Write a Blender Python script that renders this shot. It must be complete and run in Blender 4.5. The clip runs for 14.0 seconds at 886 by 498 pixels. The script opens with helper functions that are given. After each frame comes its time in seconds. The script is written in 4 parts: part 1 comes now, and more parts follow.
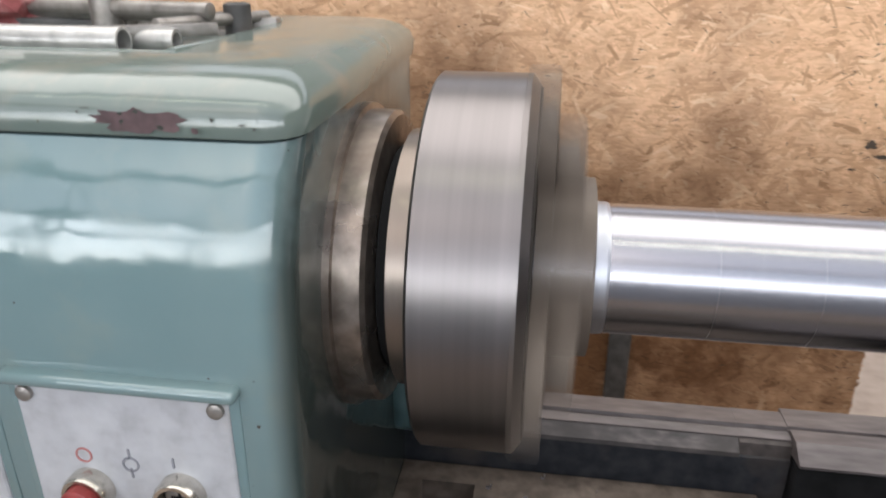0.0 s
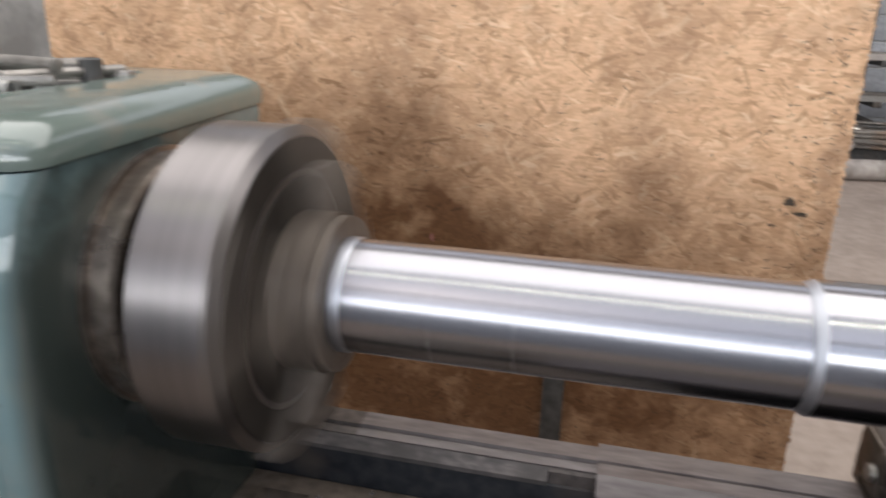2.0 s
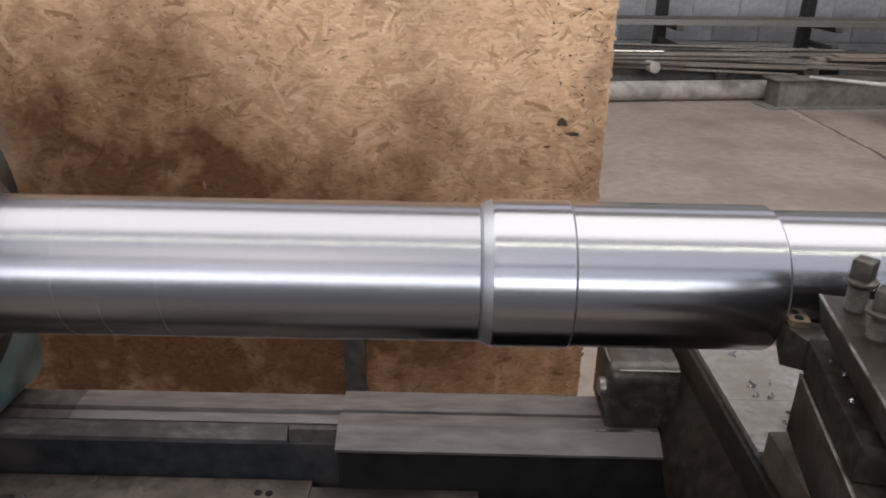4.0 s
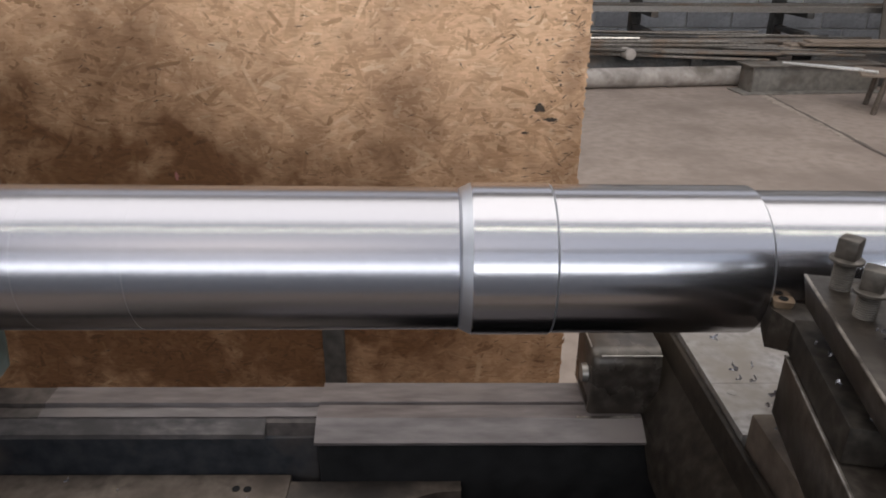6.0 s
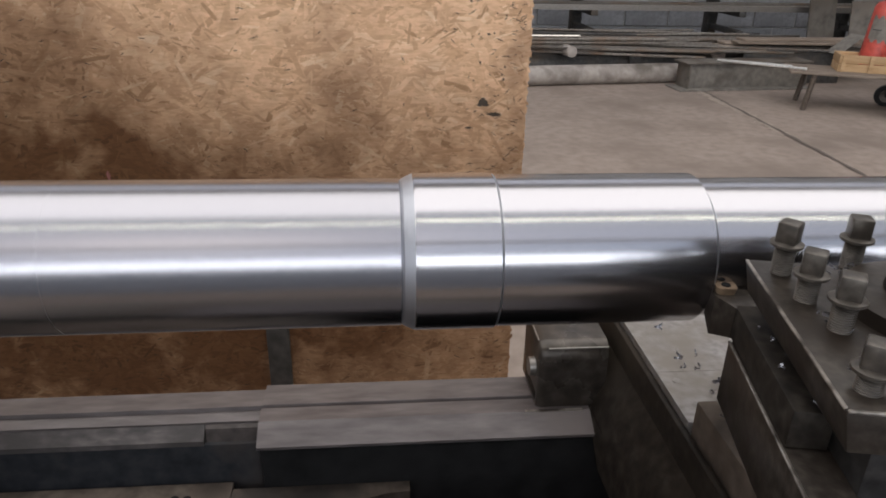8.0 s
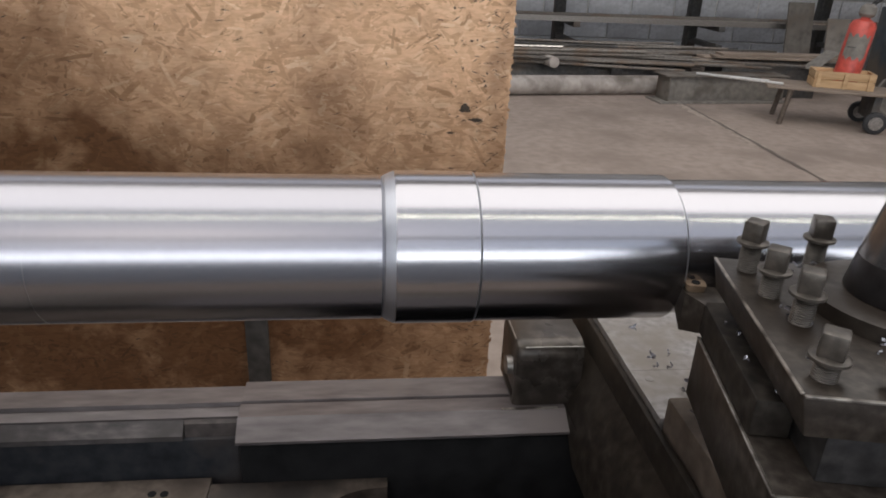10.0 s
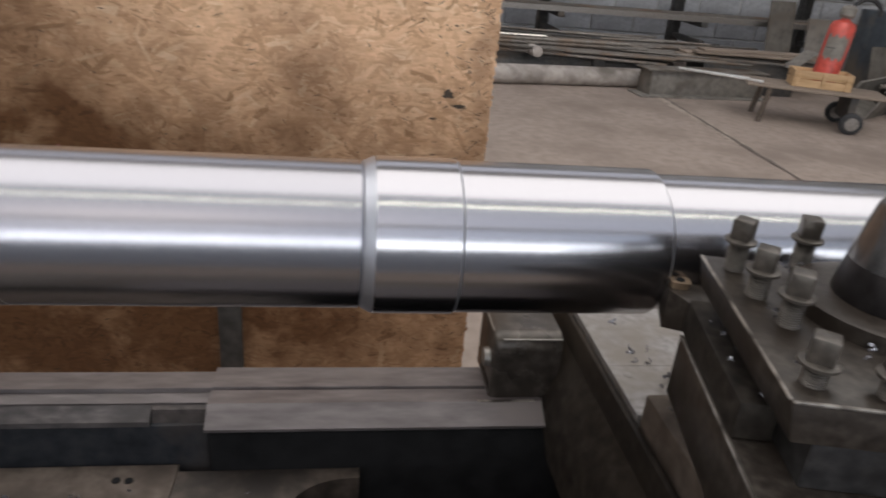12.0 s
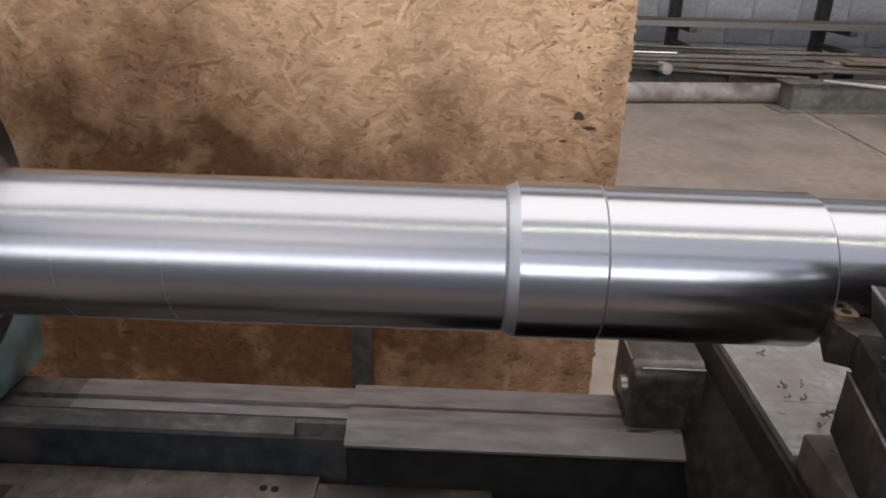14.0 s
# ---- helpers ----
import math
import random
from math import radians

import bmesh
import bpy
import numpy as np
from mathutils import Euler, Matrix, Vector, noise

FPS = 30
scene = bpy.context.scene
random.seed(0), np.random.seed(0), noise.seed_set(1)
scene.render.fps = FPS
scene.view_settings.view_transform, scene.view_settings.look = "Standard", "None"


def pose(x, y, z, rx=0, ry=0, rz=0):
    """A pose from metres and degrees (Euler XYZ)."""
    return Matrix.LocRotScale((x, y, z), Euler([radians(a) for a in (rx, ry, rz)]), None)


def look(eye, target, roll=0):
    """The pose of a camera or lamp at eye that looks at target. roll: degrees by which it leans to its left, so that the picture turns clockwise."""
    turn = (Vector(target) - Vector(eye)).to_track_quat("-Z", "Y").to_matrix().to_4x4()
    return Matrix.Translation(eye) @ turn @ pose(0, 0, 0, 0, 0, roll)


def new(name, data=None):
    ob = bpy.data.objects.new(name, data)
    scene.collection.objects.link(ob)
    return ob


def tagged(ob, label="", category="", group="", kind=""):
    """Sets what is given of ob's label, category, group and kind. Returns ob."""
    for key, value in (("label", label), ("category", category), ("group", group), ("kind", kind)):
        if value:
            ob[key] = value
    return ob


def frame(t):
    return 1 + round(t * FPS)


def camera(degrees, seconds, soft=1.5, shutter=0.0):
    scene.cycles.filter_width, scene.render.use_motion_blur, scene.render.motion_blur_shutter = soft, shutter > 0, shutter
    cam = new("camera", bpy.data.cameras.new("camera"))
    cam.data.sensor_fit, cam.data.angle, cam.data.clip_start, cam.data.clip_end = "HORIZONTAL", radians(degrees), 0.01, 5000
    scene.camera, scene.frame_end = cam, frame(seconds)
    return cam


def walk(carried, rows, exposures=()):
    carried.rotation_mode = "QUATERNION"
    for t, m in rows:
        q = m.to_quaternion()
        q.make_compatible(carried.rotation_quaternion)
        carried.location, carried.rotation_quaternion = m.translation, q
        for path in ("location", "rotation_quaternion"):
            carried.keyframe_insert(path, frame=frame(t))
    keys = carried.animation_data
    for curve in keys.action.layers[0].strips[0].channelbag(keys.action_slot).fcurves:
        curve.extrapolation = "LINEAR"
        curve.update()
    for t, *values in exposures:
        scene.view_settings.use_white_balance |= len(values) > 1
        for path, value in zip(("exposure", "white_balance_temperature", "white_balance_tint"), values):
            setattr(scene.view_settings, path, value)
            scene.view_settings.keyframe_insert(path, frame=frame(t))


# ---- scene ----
cam = camera(64.60, 14.0, soft=1.8, shutter=0.6)
PATH = [
    (0.0, -0.6445, -0.7057, 1.4000, 67.902, -0.214, 8.617),
    (0.5, -0.5467, -0.7176, 1.4076, 69.674, 0.596, 14.619),
    (1.0, -0.4455, -0.7654, 1.4088, 69.355, -3.397, 20.610),
    (1.5, -0.3906, -0.7707, 1.4190, 71.975, -2.379, 17.270),
    (2.0, -0.2944, -0.7446, 1.4281, 71.328, -1.150, 13.869),
    (2.5, -0.2170, -0.6941, 1.4220, 68.755, -1.707, 7.865),
    (3.0, -0.1525, -0.6754, 1.4099, 68.846, -1.543, 7.339),
    (3.5, -0.1108, -0.6418, 1.4004, 67.413, -0.969, 2.877),
    (6.0, -0.1090, -0.6103, 1.3822, 65.930, -0.448, -0.646),
    (6.5, -0.1086, -0.6119, 1.3809, 65.776, -1.227, -2.050),
    (7.0, -0.1038, -0.5998, 1.3753, 66.060, -0.746, -3.892),
    (7.5, -0.1029, -0.5927, 1.3715, 65.787, -0.797, -4.663),
    (10.0, -0.1039, -0.6145, 1.3658, 66.555, -2.481, -6.118),
    (10.5, -0.0991, -0.6122, 1.3637, 65.979, -3.198, -8.224),
    (11.0, -0.0834, -0.6018, 1.3626, 65.285, -5.209, -12.716),
    (11.5, -0.0856, -0.5934, 1.3597, 65.131, -5.524, -11.814),
    (12.0, -0.1050, -0.5958, 1.3603, 65.524, -4.767, -7.141),
    (12.5, -0.1158, -0.5970, 1.3634, 65.980, -3.405, -4.226),
    (13.0, -0.1206, -0.5919, 1.3610, 66.107, -2.371, -1.068),
    (13.5, -0.1217, -0.5903, 1.3587, 66.317, -1.777, 0.784),
    (14.0, -0.1245, -0.5980, 1.3645, 66.755, -1.331, 2.135),
]
EXPOSURE = [(0.0, 0.40), (0.5, 0.38), (1.0, 0.40), (1.5, 0.38), (2.0, 0.22), (2.5, 0.06), (3.0, -0.03), (3.5, -0.06), (6.0, -0.11), (7.5, -0.14), (11.0, -0.18), (14.0, -0.14)]
walk(cam, [(r[0], pose(*r[1:])) for r in PATH], EXPOSURE)

# ---- world and lights ----
world = bpy.data.worlds.new("world")
scene.world = world
world.use_nodes = True
sky = world.node_tree.nodes.new("ShaderNodeTexSky")
sky.sky_type, sky.sun_disc = "NISHITA", False
sky.sun_elevation, sky.sun_rotation = radians(40), radians(200)
world.node_tree.links.new(sky.outputs[0], world.node_tree.nodes["Background"].inputs[0])
world.node_tree.nodes["Background"].inputs[1].default_value = 0.1


def area_lamp(name, eye, target, w, h, watts, colour):
    data = bpy.data.lights.new(name, "AREA")
    data.shape, data.size, data.size_y, data.energy, data.color = "RECTANGLE", w, h, watts, colour
    ob = new(name, data)
    ob.matrix_world = look(eye, target)
    return ob


ROOF = 5.4
X0, X1, Y0, Y1 = -7.0, 11.0, -6.0, 9.0
area_lamp("skylight", (1.0, 1.25, ROOF + 0.05), (1.0, 1.2501, 0), 13.0, 3.9, 410, (1.0, 0.95, 0.89))
# added fill lamp in place of the softly lit front roof
area_lamp("roof_fill_front", (1.0, -3.3, ROOF + 0.05), (1.0, -3.2999, 0), 13.0, 5.0, 150, (1.0, 0.97, 0.94))
area_lamp("skylight_rear", (1.0, 6.3, ROOF + 0.05), (1.0, 6.3001, 0), 13.0, 3.0, 112, (1.0, 0.95, 0.92))
area_lamp("window_light", (0.6, Y0 - 0.1, 2.2), (0.6, 0, 2.2), 14.2, 1.3, 300, (0.92, 0.95, 1.0))
area_lamp("clerestory_light", (0.6, Y0 - 0.1, 4.2), (0.6, 0, 4.2), 14.2, 2.1, 55, (1.0, 0.98, 0.98))
area_lamp("tube_light", (0.5, -1.58, 4.93), (0.5, -1.5799, 0), 9.0, 0.07, 30, (1.0, 1.0, 0.78))

# ---- materials ----


def material(name, base, dark=None, light=None, rough=0.5, metal=0.0, scale=30.0, big=3.0, bump=0.1, stain=None, stain_at=0.62, stretch=(1, 1, 1), rough_var=0.1, island=0.0, objrand=0.0, spec=0.5):
    """Grain between dark and light, large stains, roughness variation and a fine relief."""
    m = bpy.data.materials.new(name)
    m.use_nodes = True
    n, l = m.node_tree.nodes, m.node_tree.links
    b = n["Principled BSDF"]
    tc, mp = n.new("ShaderNodeTexCoord"), n.new("ShaderNodeMapping")
    mp.inputs["Scale"].default_value = stretch
    l.new(tc.outputs["Object"], mp.inputs[0])
    fine, large = n.new("ShaderNodeTexNoise"), n.new("ShaderNodeTexNoise")
    fine.inputs["Scale"].default_value, fine.inputs["Detail"].default_value = scale, 6
    large.inputs["Scale"].default_value, large.inputs["Detail"].default_value = big, 5
    l.new(mp.outputs[0], fine.inputs[0])
    l.new(tc.outputs["Object"], large.inputs[0])
    dark = dark or tuple(c * 0.7 for c in base)
    light = light or tuple(min(1, c * 1.25) for c in base)
    ramp = n.new("ShaderNodeValToRGB")
    e = ramp.color_ramp.elements
    e[0].position, e[1].position = 0.3, 0.72
    e[0].color, e[1].color = (*dark, 1), (*light, 1)
    mid = e.new(0.5)
    mid.color = (*base, 1)
    l.new(fine.outputs[0], ramp.inputs[0])
    out = ramp.outputs[0]
    if stain:
        sr, mx = n.new("ShaderNodeValToRGB"), n.new("ShaderNodeMix")
        sr.color_ramp.elements[0].position, sr.color_ramp.elements[1].position = stain_at - 0.1, stain_at + 0.08
        l.new(large.outputs[0], sr.inputs[0])
        mx.data_type = "RGBA"
        l.new(sr.outputs[0], mx.inputs[0])
        l.new(out, mx.inputs[6])
        mx.inputs[7].default_value = (*stain, 1)
        out = mx.outputs[2]
    if island or objrand:
        hs = n.new("ShaderNodeHueSaturation")
        mr = n.new("ShaderNodeMapRange")
        k = island or objrand
        mr.inputs[3].default_value, mr.inputs[4].default_value = 1 - k, 1 + k
        if island:
            l.new(n.new("ShaderNodeNewGeometry").outputs["Random Per Island"], mr.inputs[0])
        else:
            l.new(n.new("ShaderNodeObjectInfo").outputs["Random"], mr.inputs[0])
        l.new(mr.outputs[0], hs.inputs["Value"])
        l.new(out, hs.inputs["Color"])
        out = hs.outputs[0]
    l.new(out, b.inputs["Base Color"])
    rr = n.new("ShaderNodeMapRange")
    rr.inputs[1].default_value, rr.inputs[2].default_value = 0.3, 0.7
    rr.inputs[3].default_value, rr.inputs[4].default_value = max(0.02, rough - rough_var), min(1, rough + rough_var)
    l.new(large.outputs[0], rr.inputs[0])
    l.new(rr.outputs[0], b.inputs["Roughness"])
    b.inputs["Metallic"].default_value = metal
    b.inputs["Specular IOR Level"].default_value = spec
    if bump:
        bp = n.new("ShaderNodeBump")
        bp.inputs["Strength"].default_value, bp.inputs["Distance"].default_value = bump, 0.002
        l.new(fine.outputs[0], bp.inputs["Height"])
        l.new(bp.outputs[0], b.inputs["Normal"])
    return m


def turned(name, base, rough, ring, strength, metal=1.0, aniso=0.6, vary=0.05):
    """Turned steel: fine rings round the x axis and a sheen drawn out along it."""
    m = bpy.data.materials.new(name)
    m.use_nodes = True
    n, l = m.node_tree.nodes, m.node_tree.links
    b = n["Principled BSDF"]
    tc, mp, tex = n.new("ShaderNodeTexCoord"), n.new("ShaderNodeMapping"), n.new("ShaderNodeTexNoise")
    mp.inputs["Scale"].default_value = (ring, 0.6, 0.6)
    tex.inputs["Scale"].default_value, tex.inputs["Detail"].default_value = 1.0, 3
    l.new(tc.outputs["Object"], mp.inputs[0])
    l.new(mp.outputs[0], tex.inputs[0])
    mr = n.new("ShaderNodeMapRange")
    mr.inputs[1].default_value, mr.inputs[2].default_value = 0.3, 0.7
    mr.inputs[3].default_value, mr.inputs[4].default_value = rough * 0.94, rough * 1.06
    l.new(tex.outputs[0], mr.inputs[0])
    l.new(mr.outputs[0], b.inputs["Roughness"])
    ramp = n.new("ShaderNodeValToRGB")
    e = ramp.color_ramp.elements
    e[0].position, e[1].position = 0.3, 0.7
    e[0].color, e[1].color = (*[c * (1 - vary) for c in base], 1), (*base, 1)
    l.new(tex.outputs[0], ramp.inputs[0])
    l.new(ramp.outputs[0], b.inputs["Base Color"])
    b.inputs["Metallic"].default_value = metal
    b.inputs["Anisotropic"].default_value = aniso
    b.inputs["Anisotropic Rotation"].default_value = 0.25
    tan = n.new("ShaderNodeTangent")
    tan.direction_type, tan.axis = "RADIAL", "X"
    l.new(tan.outputs[0], b.inputs["Tangent"])
    bp = n.new("ShaderNodeBump")
    bp.inputs["Strength"].default_value, bp.inputs["Distance"].default_value = strength, 0.0004
    l.new(tex.outputs[0], bp.inputs["Height"])
    l.new(bp.outputs[0], b.inputs["Normal"])
    return m


def enamel(name, base, light, grime_shade_reach, dust, rough, wave):
    """Old machine enamel: wavy brushed coat, dust, dark specks, oil grime and painted shade round the spindle."""
    m = bpy.data.materials.new(name)
    m.use_nodes = True
    n, l = m.node_tree.nodes, m.node_tree.links
    b = n["Principled BSDF"]
    tc = n.new("ShaderNodeTexCoord")

    def tex(scale, detail):
        t = n.new("ShaderNodeTexNoise")
        t.inputs["Scale"].default_value, t.inputs["Detail"].default_value = scale, detail
        l.new(tc.outputs["Object"], t.inputs[0])
        return t.outputs[0]

    def span(value, a, c, lo=0.0, hi=1.0):
        r = n.new("ShaderNodeMapRange")
        r.interpolation_type = "SMOOTHSTEP"
        r.inputs[1].default_value, r.inputs[2].default_value = a, c
        r.inputs[3].default_value, r.inputs[4].default_value = lo, hi
        l.new(value, r.inputs[0])
        return r.outputs[0]

    def math2(op, a, c):
        r = n.new("ShaderNodeMath")
        r.operation = op
        l.new(a, r.inputs[0])
        if isinstance(c, float):
            r.inputs[1].default_value = c
        else:
            l.new(c, r.inputs[1])
        return r.outputs[0]

    def mix(k, a, colour):
        r = n.new("ShaderNodeMix")
        r.data_type = "RGBA"
        l.new(k, r.inputs[0])
        if isinstance(a, tuple):
            r.inputs[6].default_value = (*a, 1)
        else:
            l.new(a, r.inputs[6])
        r.inputs[7].default_value = (*colour, 1)
        return r.outputs[2]

    big, mid, fine = tex(3.0, 5), tex(17.0, 6), tex(95.0, 4)
    col = mix(span(big, 0.35, 0.65), base, light)
    col = mix(math2("MULTIPLY", span(mid, 0.5, 0.68), 0.55), col, dust)
    col = mix(span(fine, 0.73, 0.76), col, (0.05, 0.038, 0.03))
    # oil grime plus the end face's shade, painted as one dark mask
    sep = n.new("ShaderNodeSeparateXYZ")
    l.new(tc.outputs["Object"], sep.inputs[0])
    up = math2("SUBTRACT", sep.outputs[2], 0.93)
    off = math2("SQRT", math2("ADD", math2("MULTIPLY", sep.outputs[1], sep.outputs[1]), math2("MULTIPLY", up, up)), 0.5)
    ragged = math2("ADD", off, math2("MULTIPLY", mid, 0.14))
    near = span(ragged, grime_shade_reach, grime_shade_reach - 0.13)
    grime_shade = math2("MULTIPLY", near, math2("MULTIPLY", span(sep.outputs[0], -0.862, -0.834), 0.92))
    col = mix(grime_shade, col, (0.027, 0.029, 0.023))
    l.new(col, b.inputs["Base Color"])
    l.new(span(mid, 0.35, 0.7, rough, rough + 0.1), b.inputs["Roughness"])
    b.inputs["Specular IOR Level"].default_value = 1.0
    bp = n.new("ShaderNodeBump")
    bp.inputs["Strength"].default_value, bp.inputs["Distance"].default_value = wave, 0.008
    l.new(math2("ADD", tex(12.0, 2), math2("MULTIPLY", fine, 0.03)), bp.inputs["Height"])
    l.new(bp.outputs[0], b.inputs["Normal"])
    return m


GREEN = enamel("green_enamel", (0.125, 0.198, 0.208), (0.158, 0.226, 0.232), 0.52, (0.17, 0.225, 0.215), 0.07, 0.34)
LIDGREEN = enamel("lid_enamel", (0.112, 0.145, 0.128), (0.14, 0.168, 0.15), 0.20, (0.185, 0.178, 0.148), 0.12, 0.25)
RUST = material("worn_primer", (0.085, 0.05, 0.053), (0.055, 0.033, 0.035), (0.125, 0.076, 0.078), 0.6, 0, 60, 10, 0.2)
PLATE = material("control_plate", (0.49, 0.50, 0.525), (0.40, 0.405, 0.425), (0.55, 0.56, 0.585), 0.42, 0.15, 40, 7, 0.05, (0.5, 0.48, 0.46), 0.62)
STEEL = turned("turned_steel", (0.357, 0.352, 0.378), 0.26, 420, 0.002, aniso=0.35, vary=0.02)
BRIGHT = turned("fine_turned_steel", (0.414, 0.407, 0.43), 0.22, 700, 0.004, aniso=0.5, vary=0.03)
CHUCKSTEEL = turned("chuck_steel", (0.235, 0.217, 0.215), 0.33, 60, 0.003, aniso=0.2, vary=0.22)
JAW = material("jaw_steel", (0.12, 0.096, 0.078), (0.08, 0.063, 0.05), (0.16, 0.13, 0.107), 0.5, 0.3, 80, 12, 0.1)
WAY = material("ground_way", (0.108, 0.093, 0.092), (0.072, 0.061, 0.06), (0.15, 0.131, 0.129), 0.45, 0.15, 70, 9, 0.1, (0.125, 0.105, 0.10), 0.64, stretch=(0.25, 1, 1))
CAST = material("oily_cast_iron", (0.019, 0.015, 0.012), (0.010, 0.008, 0.007), (0.034, 0.028, 0.023), 0.55, 0.0, 60, 8, 0.25, (0.032, 0.025, 0.019), 0.62, spec=0.16)
CASTBLUE = material("painted_casting", (0.018, 0.02, 0.024), (0.009, 0.010, 0.013), (0.032, 0.033, 0.036), 0.6, 0.0, 40, 8, 0.25, (0.06, 0.05, 0.045), 0.62, spec=0.25)
GAPFLOOR = material("dirty_casting", (0.118, 0.092, 0.073), (0.058, 0.045, 0.036), (0.18, 0.143, 0.116), 0.7, 0.1, 45, 7, 0.3, (0.06, 0.045, 0.035), 0.58)
SLIDE = material("slide_plate", (0.29, 0.27, 0.26), (0.19, 0.175, 0.165), (0.38, 0.36, 0.345), 0.4, 0.4, 90, 9, 0.1, (0.22, 0.195, 0.17), 0.56)
POST = material("tool_post_steel", (0.036, 0.029, 0.024), (0.018, 0.014, 0.011), (0.062, 0.052, 0.043), 0.38, 0.15, 110, 14, 0.16, (0.022, 0.016, 0.012), 0.57, spec=0.3)
CORE = material("core_steel", (0.035, 0.033, 0.033), (0.02, 0.019, 0.019), (0.06, 0.057, 0.055), 0.4, 0.3, 90, 12, 0.12, (0.018, 0.015, 0.013), 0.58)
BOLT = material("bolt_steel", (0.075, 0.064, 0.054), (0.045, 0.038, 0.032), (0.115, 0.10, 0.086), 0.4, 0.4, 120, 20, 0.15)
CONE = material("cone_steel", (0.115, 0.112, 0.115), (0.09, 0.088, 0.09), (0.15, 0.146, 0.148), 0.28, 0.8, 60, 9, 0.05)
CONEDARK = material("cone_band", (0.05, 0.045, 0.045), rough=0.35, metal=0.8, scale=80)
EDGE = material("rubbed_edge", (0.30, 0.27, 0.24), (0.08, 0.07, 0.06), (0.42, 0.385, 0.34), 0.4, 0.7, 60, 25, 0.2, (0.06, 0.05, 0.042), 0.55)
INSERT = material("coated_insert", (0.30, 0.215, 0.145), rough=0.35, metal=0.6, scale=90)
CHIPS = material("steel_chip", (0.42, 0.41, 0.44), (0.10, 0.10, 0.14), (0.8, 0.78, 0.78), 0.3, 0.7, 200, 40, 0.2, island=0.4)
# plain black for small parts, and painted shade for the bed hollow
BLACK = material("black_and_hollow_shade", (0.015, 0.015, 0.0155), rough=0.8, scale=30, spec=0.1)
CONCRETE = material("hall_concrete", (0.305, 0.246, 0.208), (0.255, 0.204, 0.172), (0.345, 0.282, 0.241), 0.85, 0, 13, 1.3, 0.1, (0.225, 0.18, 0.152), 0.58)
PATCH = material("pale_filler", (0.36, 0.30, 0.25), rough=0.9, scale=30, bump=0.4)
JOINT = material("joint_filler", (0.13, 0.105, 0.09), rough=0.9, scale=60, bump=0.4)
BLOCKS = material("wall_block", (0.43, 0.44, 0.46), (0.34, 0.345, 0.365), (0.50, 0.51, 0.535), 0.85, 0, 25, 1.5, 0.2, (0.30, 0.30, 0.31), 0.6, objrand=0.1)
PLASTER = material("hall_wall", (0.55, 0.54, 0.52), rough=0.9, scale=6, big=0.6, bump=0.1, stain=(0.32, 0.31, 0.29))
ROOFING = material("roof_sheet", (0.6, 0.59, 0.57), rough=0.8, scale=5, big=0.5, bump=0.05)
DARKSTEEL = material("dark_section_steel", (0.075, 0.072, 0.07), (0.05, 0.048, 0.046), (0.11, 0.105, 0.1), 0.6, 0.3, 30, 3, 0.15, (0.12, 0.095, 0.075), 0.62)
BARSTEEL = material("bar_stock", (0.165, 0.148, 0.13), (0.115, 0.10, 0.088), (0.23, 0.208, 0.185), 0.6, 0.2, 40, 3, 0.1, (0.17, 0.12, 0.085), 0.6, objrand=0.45)
PALEPIPE = material("pale_pipe", (0.40, 0.36, 0.33), (0.35, 0.31, 0.285), (0.45, 0.41, 0.375), 0.75, 0.0, 20, 3.0, 0.15, (0.15, 0.13, 0.11), 0.55)
PINE = material("pine_board", (0.50, 0.33, 0.18), (0.40, 0.25, 0.12), (0.58, 0.40, 0.23), 0.7, 0, 30, 4, 0.1, stretch=(0.15, 1, 1), objrand=0.15)
PLANK = material("old_plank", (0.24, 0.19, 0.15), (0.17, 0.13, 0.10), (0.31, 0.25, 0.2), 0.8, 0, 30, 4, 0.2, stretch=(0.12, 1, 1), objrand=0.2)
RED = material("red_enamel", (0.50, 0.075, 0.055), rough=0.4, scale=20, big=5, bump=0.03, stain=(0.36, 0.06, 0.045))
GREYLABEL = material("grey_label", (0.19, 0.175, 0.155), rough=0.65, scale=18, big=5, bump=0.15, stain=(0.12, 0.105, 0.09), stain_at=0.64)
CHROME = material("worn_chrome", (0.62, 0.58, 0.52), rough=0.22, metal=1.0, scale=60, bump=0.05)
BRIGHTROD = material("bright_drawn_steel", (0.85, 0.84, 0.82), rough=0.38, metal=0.5, scale=60, bump=0.02)
BUTTONRED = material("red_button", (0.25, 0.032, 0.03), rough=0.4, scale=50, bump=0.03)
BUTTONDARK = material("dark_button", (0.035, 0.055, 0.06), rough=0.4, scale=50, bump=0.03)
MARKRED = material("red_print", (0.42, 0.17, 0.16), rough=0.6, scale=40, bump=0)
MARKGREY = material("grey_print", (0.25, 0.25, 0.28), rough=0.6, scale=40, bump=0)
PALE = material("pale_print", (0.45, 0.45, 0.47), rough=0.5, scale=30, bump=0)
WHITEBAG = material("white_sack", (0.66, 0.64, 0.60), rough=0.75, scale=25, bump=0.3)
REDCLOTH = material("red_rag", (0.26, 0.07, 0.07), (0.16, 0.04, 0.04), (0.40, 0.20, 0.19), 0.9, 0, 40, 9, 0.4, (0.4, 0.3, 0.28), 0.6)
TUBE = material("grey_tube", (0.47, 0.46, 0.44), rough=0.38, metal=0.6, scale=50, bump=0.05)
GREYSTEEL = material("worn_steel", (0.28, 0.26, 0.24), rough=0.4, metal=0.7, scale=60, bump=0.1)
SCUFF = material("tar_scuff", (0.07, 0.05, 0.035), rough=0.8, scale=80, bump=0.3)
